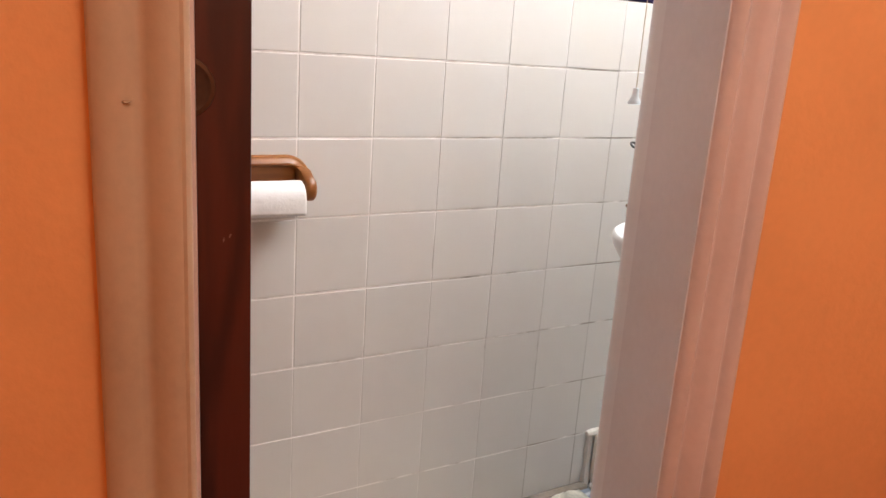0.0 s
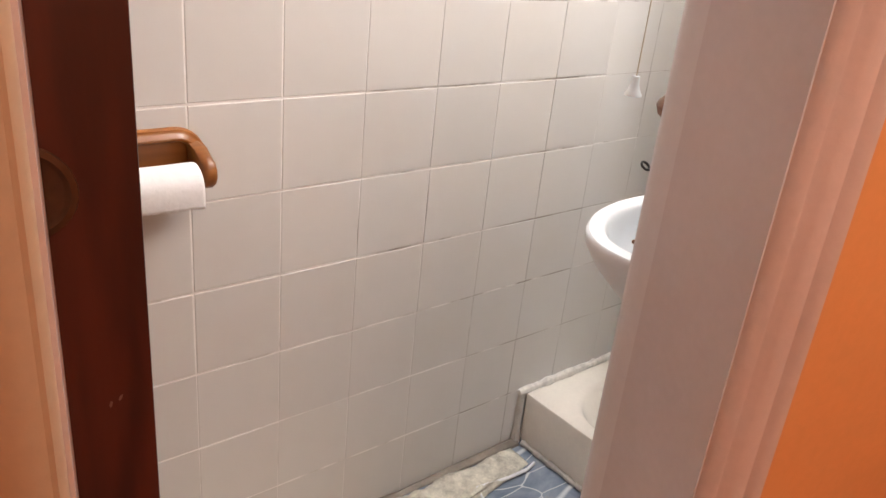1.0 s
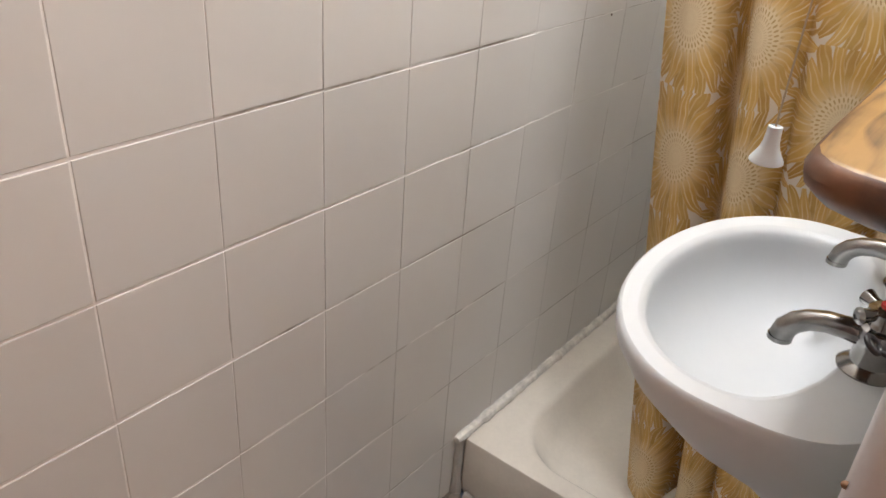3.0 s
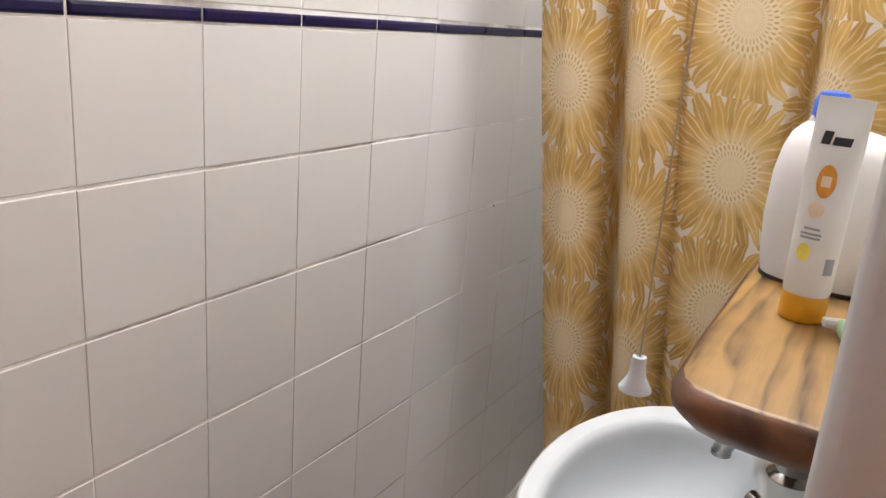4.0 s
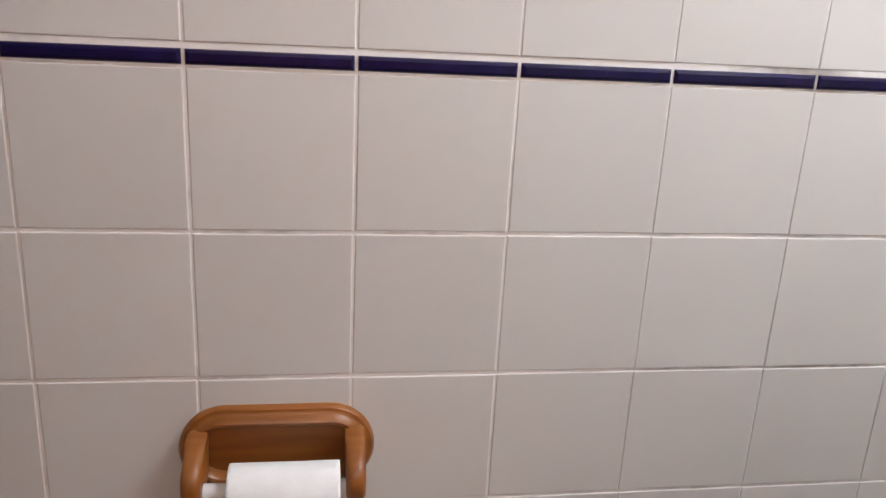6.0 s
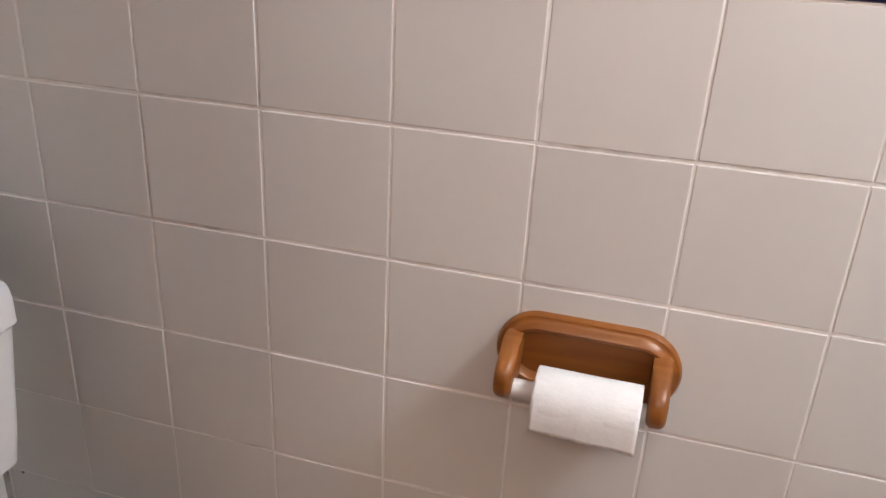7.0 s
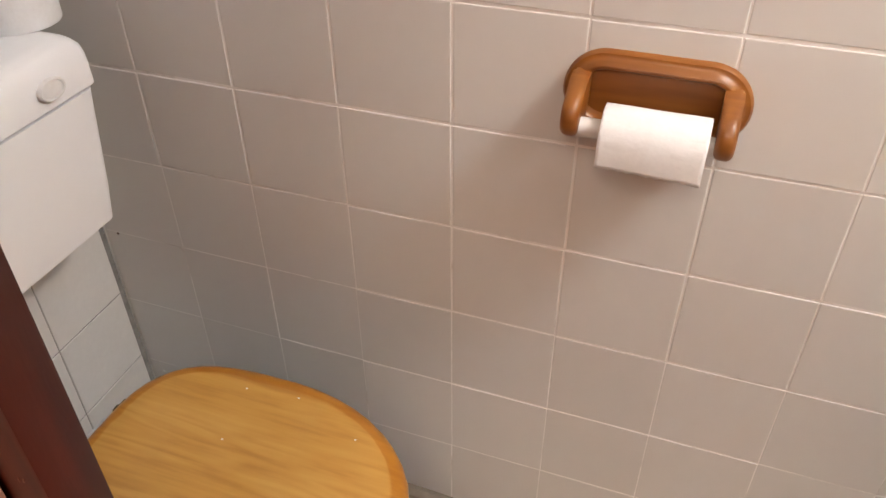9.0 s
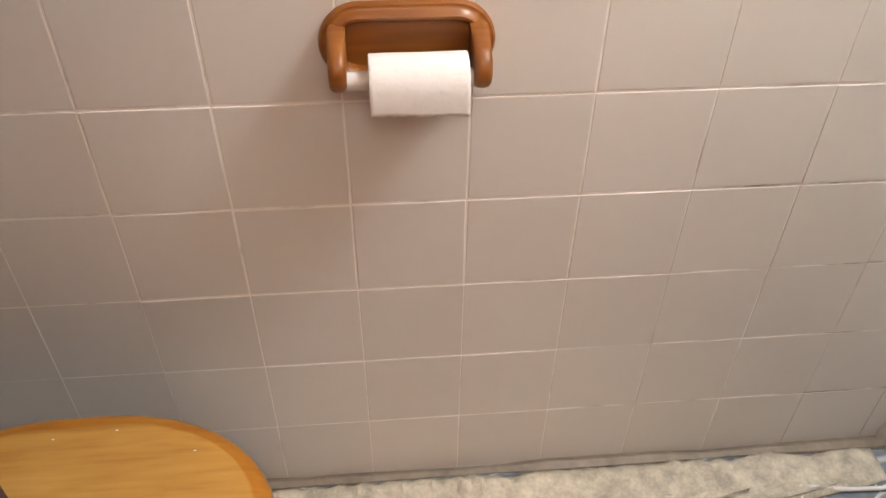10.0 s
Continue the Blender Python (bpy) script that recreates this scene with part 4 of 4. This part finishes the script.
def small_green():
    g = thing("razor", "small pale green and white plastic razor lying on the shelf", "razor", (0.628, -0.634, 1.0375), 20)
    part("handle", tube([(-0.022, 0, 0.004), (-0.008, 0.001, 0.005), (0.008, 0.0, 0.006), (0.018, -0.001, 0.008)], 0.005, 12, taper=[0.003, 0.0048, 0.0052, 0.0036]), M_GREEN, g)
    part("head", box(0.016, 0.025, -0.014, 0.012, 0.003, 0.010, 0.0025), M_SPINDLE, g, "white razor head")


def pull_cord():
    c = thing("pull_cord", "grey ceiling pull cord with a white bell-shaped handle", "pull cord", (0.4645, -0.531, -0.008))
    part("cord", tube([(0, 0, 1.056), (0.0005, 0, 1.4), (0, 0.0003, 1.8), (0, 0, CEIL - 0.022)], 0.0006, 8), M_CORD, c)
    part("bell", lathe([(0.0092, 1.0382), (0.0101, 1.0387), (0.0099, 1.0402), (0.0078, 1.0435), (0.0058, 1.0475), (0.0048, 1.0515), (0.0043, 1.0575), (0.0042, 1.0605), (0.0028, 1.0612), (0.0022, 1.0590)], 28), M_BELL, c, "white plastic bell")
    part("ceiling_switch", lathe([(0.022, CEIL - 0.024), (0.027, CEIL - 0.021), (0.032, CEIL - 0.004), (0.034, CEIL + 0.007)], 28), M_PLASTIC, c, "white ceiling switch")


basin()
tap(0.637, M_RED, "chrome basin tap with a red cap", 4)
tap(0.812, M_BLUE, "chrome basin tap half hidden under the shelf", -3)
shelf()
lotion_tube()
milk_bottle()
small_green()
pull_cord()


# ---- shower ----
def shower_tray():
    t = thing("shower_tray", "cream acrylic shower tray with rounded well", "shower tray")
    x0, x1, y0, y1, top = 0.966, EAST - 0.002, SOUTH + 0.002, -0.012, 0.145

    def rect(d, z, r, n=8):
        pts = []
        b = d * 1.45                # the ledge is wider along the tiles
        for cx, cy, a in ((x1 - d - r, y1 - b - r, 0), (x0 + d + r, y1 - b - r, 90), (x0 + d + r, y0 + d + r, 180), (x1 - d - r, y0 + d + r, 270)):
            for k in range(n + 1):
                q = radians(a + 90 * k / n)
                pts.append((cx + r * math.cos(q), cy + r * math.sin(q), z))
        return pts

    loops = [rect(0.004, 0.0, 0.006), rect(0.0, 0.02, 0.006), rect(0.0, top - 0.006, 0.006), rect(0.0018, top - 0.0015, 0.006), rect(0.006, top, 0.008), rect(0.040, top - 0.002, 0.120), rect(0.045, top - 0.004, 0.125), rect(0.050, top - 0.012, 0.125), rect(0.066, top - 0.055, 0.125), rect(0.080, top - 0.074, 0.12), rect(0.105, top - 0.082, 0.10), rect(0.19, top - 0.084, 0.06)]
    part("tray", rings(loops), M_ACRYLIC, t)
    part("waste", lathe([(0.042, 0.0), (0.042, 0.003), (0.034, 0.005), (0.004, 0.0045)], 28, (1.5, -0.34, top - 0.0845)), M_CHROME, t, "chrome waste cover")


def curtain():
    """A hanging cloth: gathered folds that spread toward the hem and lean away from the tiles."""
    c = thing("shower_curtain", "ochre and cream sunflower print shower curtain, half drawn", "shower curtain")
    bm = bmesh.new()
    uvl = bm.loops.layers.uv.new("cloth")
    nu, nv = 230, 52
    zt, zb = 1.98, 0.075
    # pleats across the width: share of the width, depth of the fold
    folds = [(0.0, 0.0), (0.03, -0.014), (0.10, -0.030), (0.17, -0.012), (0.215, 0.040), (0.236, 0.046), (0.256, 0.018), (0.285, -0.024), (0.335, -0.026), (0.385, 0.016), (0.408, 0.030), (0.430, 0.012), (0.47, 0.002), (0.56, 0.003), (0.68, -0.004), (0.713, 0.024), (0.735, 0.030), (0.755, 0.004), (0.80, -0.014), (0.88, -0.008), (1.0, 0.012)]
    # cloth used up to there, in metres
    spent = [(0.0, -0.068), (0.10, 0.0), (0.19, 0.062), (0.236, 0.5 * CLOTH_X), (0.262, CLOTH_X - 0.075), (0.307, CLOTH_X), (0.36, CLOTH_X + 0.045), (0.41, CLOTH_X + 0.095), (0.56, 1.5 * CLOTH_X), (0.70, 1.5 * CLOTH_X + 0.078), (0.735, 1.5 * CLOTH_X + 0.135), (0.78, 1.5 * CLOTH_X + 0.190), (1.0, 1.5 * CLOTH_X + 0.31)]

    def between(keys, s, smooth):
        k = max(i for i in range(len(keys) - 1) if keys[i][0] <= s or i == 0)
        (a, p), (b, q) = keys[k], keys[k + 1]
        f = min(1.0, (s - a) / (b - a))
        if not smooth:
            return p + (q - p) * f
        ma = (q - keys[k - 1][1]) / (b - keys[k - 1][0]) if k else (q - p) / (b - a)
        mb = (keys[k + 2][1] - p) / (keys[k + 2][0] - a) if k + 2 < len(keys) else (q - p) / (b - a)
        h = b - a
        return (2 * f ** 3 - 3 * f ** 2 + 1) * p + (f ** 3 - 2 * f ** 2 + f) * h * ma + (3 * f ** 2 - 2 * f ** 3) * q + (f ** 3 - f ** 2) * h * mb

    grid, run = [], []
    for i in range(nu + 1):
        s = i / nu
        depth = between(folds, s, True)
        run.append(between(spent, s, False) + 0.5 * CLOTH_X - 0.011)
        col = []
        for j in range(nv + 1):
            v = j / nv
            z = zt + (zb - zt) * v
            edge = -0.055 - 0.115 * (zt - z) if z > 0.98 else -0.17 - 0.11 * ((0.98 - z) / 0.9)
            lean = s + 0.010 * math.sin(6.0 * v + 9 * s) * math.sin(math.pi * s)
            y = edge + (-0.655 - edge) * lean
            x = 1.128 + 0.03 * v + depth * (0.9 + 0.25 * v + 0.18 * math.sin(7 * v + 5 * s)) + 0.006 * noise.noise(Vector((s * 7, v * 5, 0))) + 0.002 * noise.noise(Vector((s * 22, v * 17, 3)))
            col.append(bm.verts.new((x, y, z)))
        grid.append(col)
    for i in range(nu):
        for j in range(nv):
            f = bm.faces.new((grid[i][j], grid[i + 1][j], grid[i + 1][j + 1], grid[i][j + 1]))
            for l, (a, b) in zip(f.loops, ((i, j), (i + 1, j), (i + 1, j + 1), (i, j + 1))):
                l[uvl].uv = (run[a], grid[a][b].co.z - 1.168 + 10.5 * CLOTH_Y - 0.011)
    cloth = part("cloth", bm, M_CLOTH, c)
    cloth.modifiers.new("thick", "SOLIDIFY").thickness = 0.0008
    part("rail", tube([(1.125, -0.004, 2.01), (1.125, SOUTH + 0.004, 2.01)], 0.0125, 16), M_CHROME, c, "chrome curtain rail")
    for k in range(9):
        y = -0.10 - 0.54 * k / 8
        pts = [(1.125 + 0.019 * math.cos(a), y, 2.004 + 0.022 * math.sin(a)) for a in [2 * math.pi * q / 18 for q in range(19)]]
        part("ring", tube(pts, 0.002, 8), M_PLASTIC, c)


shower_tray()
curtain()


# ---- floor and ceiling things ----
def bath_mat():
    m = thing("bath_mat", "crumpled cream bath mat on the floor along the tiles", "bath mat")
    bm = bmesh.new()
    nx, ny = 130, 50
    grid = []
    for i in range(nx + 1):
        col = []
        for j in range(ny + 1):
            u, v = i / nx, j / ny
            y = -0.024 - 0.43 * v
            k = min(1, max(0, (-0.095 - y) / 0.03))
            far = 0.925 - 0.18 * k - 0.10 * max(0, -0.125 - y)
            x = -0.20 + (far + 0.20) * u + 0.008 * noise.noise(Vector((v * 8, 3, 0))) * (1 if i in (0, nx) else 0)
            y = y - (0.012 * noise.noise(Vector((u * 14, 1, 5))) + 0.007 * noise.noise(Vector((u * 52, 3, 2)))) * (1 - v)
            rim = min(1, min(u, 1 - u) * 40) * min(1, min(v, 1 - v) * 20)
            ruck = abs(noise.noise(Vector((x * 34, y * 22, 1)))) * 0.011 + abs(noise.noise(Vector((x * 90, y * 70, 4)))) * 0.005 + max(0.0, 1 - v * 8) * (0.003 + 0.040 * abs(noise.noise(Vector((x * 38 + 10 * y, 2, 7)))))
            z = 0.0035 + rim * (0.006 + ruck)
            col.append(bm.verts.new((x, y, z)))
        grid.append(col)
    for a, b in zip(grid, grid[1:]):
        for j in range(ny):
            bm.faces.new((a[j], b[j], b[j + 1], a[j + 1]))
    sheet = part("mat_sheet", bm, M_MAT, m)
    sheet.modifiers.new("thick", "SOLIDIFY").thickness = 0.004
    part("edging", tube([(0.66, -0.455, 0.008), (0.70, -0.30, 0.008), (0.735, -0.16, 0.009), (0.755, -0.095, 0.009), (0.84, -0.109, 0.009), (0.90, -0.112, 0.010), (0.930, -0.104, 0.011)], 0.0042, 10), M_PAPER, m, "loose white edging cord")


def ceiling_light(place, top, label):
    l = thing("ceiling_light", label, "ceiling light", (place[0], place[1], top), kind="")
    part("base", lathe([(0.075, -0.028), (0.08, -0.024), (0.08, -0.002), (0.07, 0.0)], 32), M_PLASTIC, l)
    part("shade", lathe([(0.02, -0.045), (0.05, -0.042), (0.066, -0.035), (0.07, -0.027)], 32, caps=(True, False)), M_GLASS_LAMP, l, "frosted glass shade")


bath_mat()
ceiling_light(BATH_LAMP, CEIL, "round white bathroom ceiling light with frosted shade")
ceiling_light(HALL_LAMP, 2.34, "round white hall ceiling light with frosted shade")


# ---- tiles ----
def tile_mesh(w, h, depth=0.0050, edge=0.0010, name="tile", material=None):
    """A cushion-edged tile in the xz plane, its face towards -y."""
    e = edge
    loops = []
    for d, y in ((0.0, 0.0), (0.0, -depth + e * 1.1), (e * 0.35, -depth + e * 0.35), (e * 1.2, -depth)):
        loops.append([(-w / 2 + d, y, -h / 2 + d), (w / 2 - d, y, -h / 2 + d), (w / 2 - d, y, h / 2 - d), (-w / 2 + d, y, h / 2 - d)])
    bm = rings(loops, caps=(False, True))
    bmesh.ops.recalc_face_normals(bm, faces=bm.faces)
    me = bpy.data.meshes.new(name)
    bm.to_mesh(me)
    bm.free()
    me.materials.append(material or M_TILE)
    me.shade_smooth()
    me.set_sharp_from_angle(angle=radians(12))
    return me


def set_tile(me, parent, place, turn_z, r, tilt=0.13, name="tile"):
    ob = new(name, me)
    ob.parent = parent
    ob.matrix_basis = pose(*place, r.uniform(-tilt, tilt), r.uniform(-0.12, 0.12), turn_z + r.uniform(-tilt, tilt))
    return ob


FULL = tile_mesh(P - 0.0025, P - 0.0037)
FAINT = tile_mesh(P - 0.0012, P - 0.0036, 0.0050, 0.0008)
LOW = tile_mesh(P - 0.0012, P - 0.0030, 0.0047, 0.0006)
FLUSH = tile_mesh(P - 0.0011, P - 0.0015, 0.0044, 0.0005)
WHITE = tile_mesh(P - 0.0022, P - 0.0030, material=M_TILE_WHITE)
BORDER = tile_mesh(P - 0.0030, BAND - 0.0052, 0.0075, 0.0030, "border_tile", M_NAVY)
rt = random.Random(11)
COLS = range(-5, 12)
for col in COLS:
    x = (col + 0.5) * P
    if x - P / 2 > EAST:
        continue
    for row in range(-5, 3):
        set_tile(FLUSH if col > 6 or (col < -2 and row < -1) else LOW if row < -2 else FAINT if col > 1 else FULL, north, (x + rt.uniform(-1, 1) * 0.0004, 0.0028 + rt.uniform(0, 0.0005), Z0 + (row + 0.5) * P + rt.uniform(-1, 1) * 0.0004), 0, rt)
    set_tile(BORDER, north, (x, 0.0035, Z0 + 3 * P + BAND / 2 - 0.0016), 0, rt, 0.1, "border_tile")
    for row in range(0, 6):
        set_tile(FLUSH if col > 6 else FAINT if col > 1 else FULL, north, (x + rt.uniform(-1, 1) * 0.0004, 0.0028 + rt.uniform(0, 0.0005), Z0 + 3 * P + BAND + (row + 0.5) * P), 0, rt)
for col in range(4):
    for row in range(14):
        z = 0.02 + (row + 0.5) * P
        set_tile(WHITE, west, (WEST - 0.0028 + rt.uniform(0, 0.0006), -0.012 - (col + 0.5) * P, z), 90, rt)
for x, z, r in ((1.313, 0.908, 0.0024), (-0.734, 0.454, 0.0024)):
    hole = mesh_object("drill_hole", rings([[(x + q * math.cos(a), -0.0022 - d, z + q * math.sin(a)) for a in [2 * math.pi * i / 10 for i in range(10)]] for q, d in ((r, 0.0), (r * 0.8, 0.0008), (r * 0.3, 0.0009))], caps=(False, True)), M_PULL)
    hole.parent = north
    tagged(hole, "small dark filled drill hole")
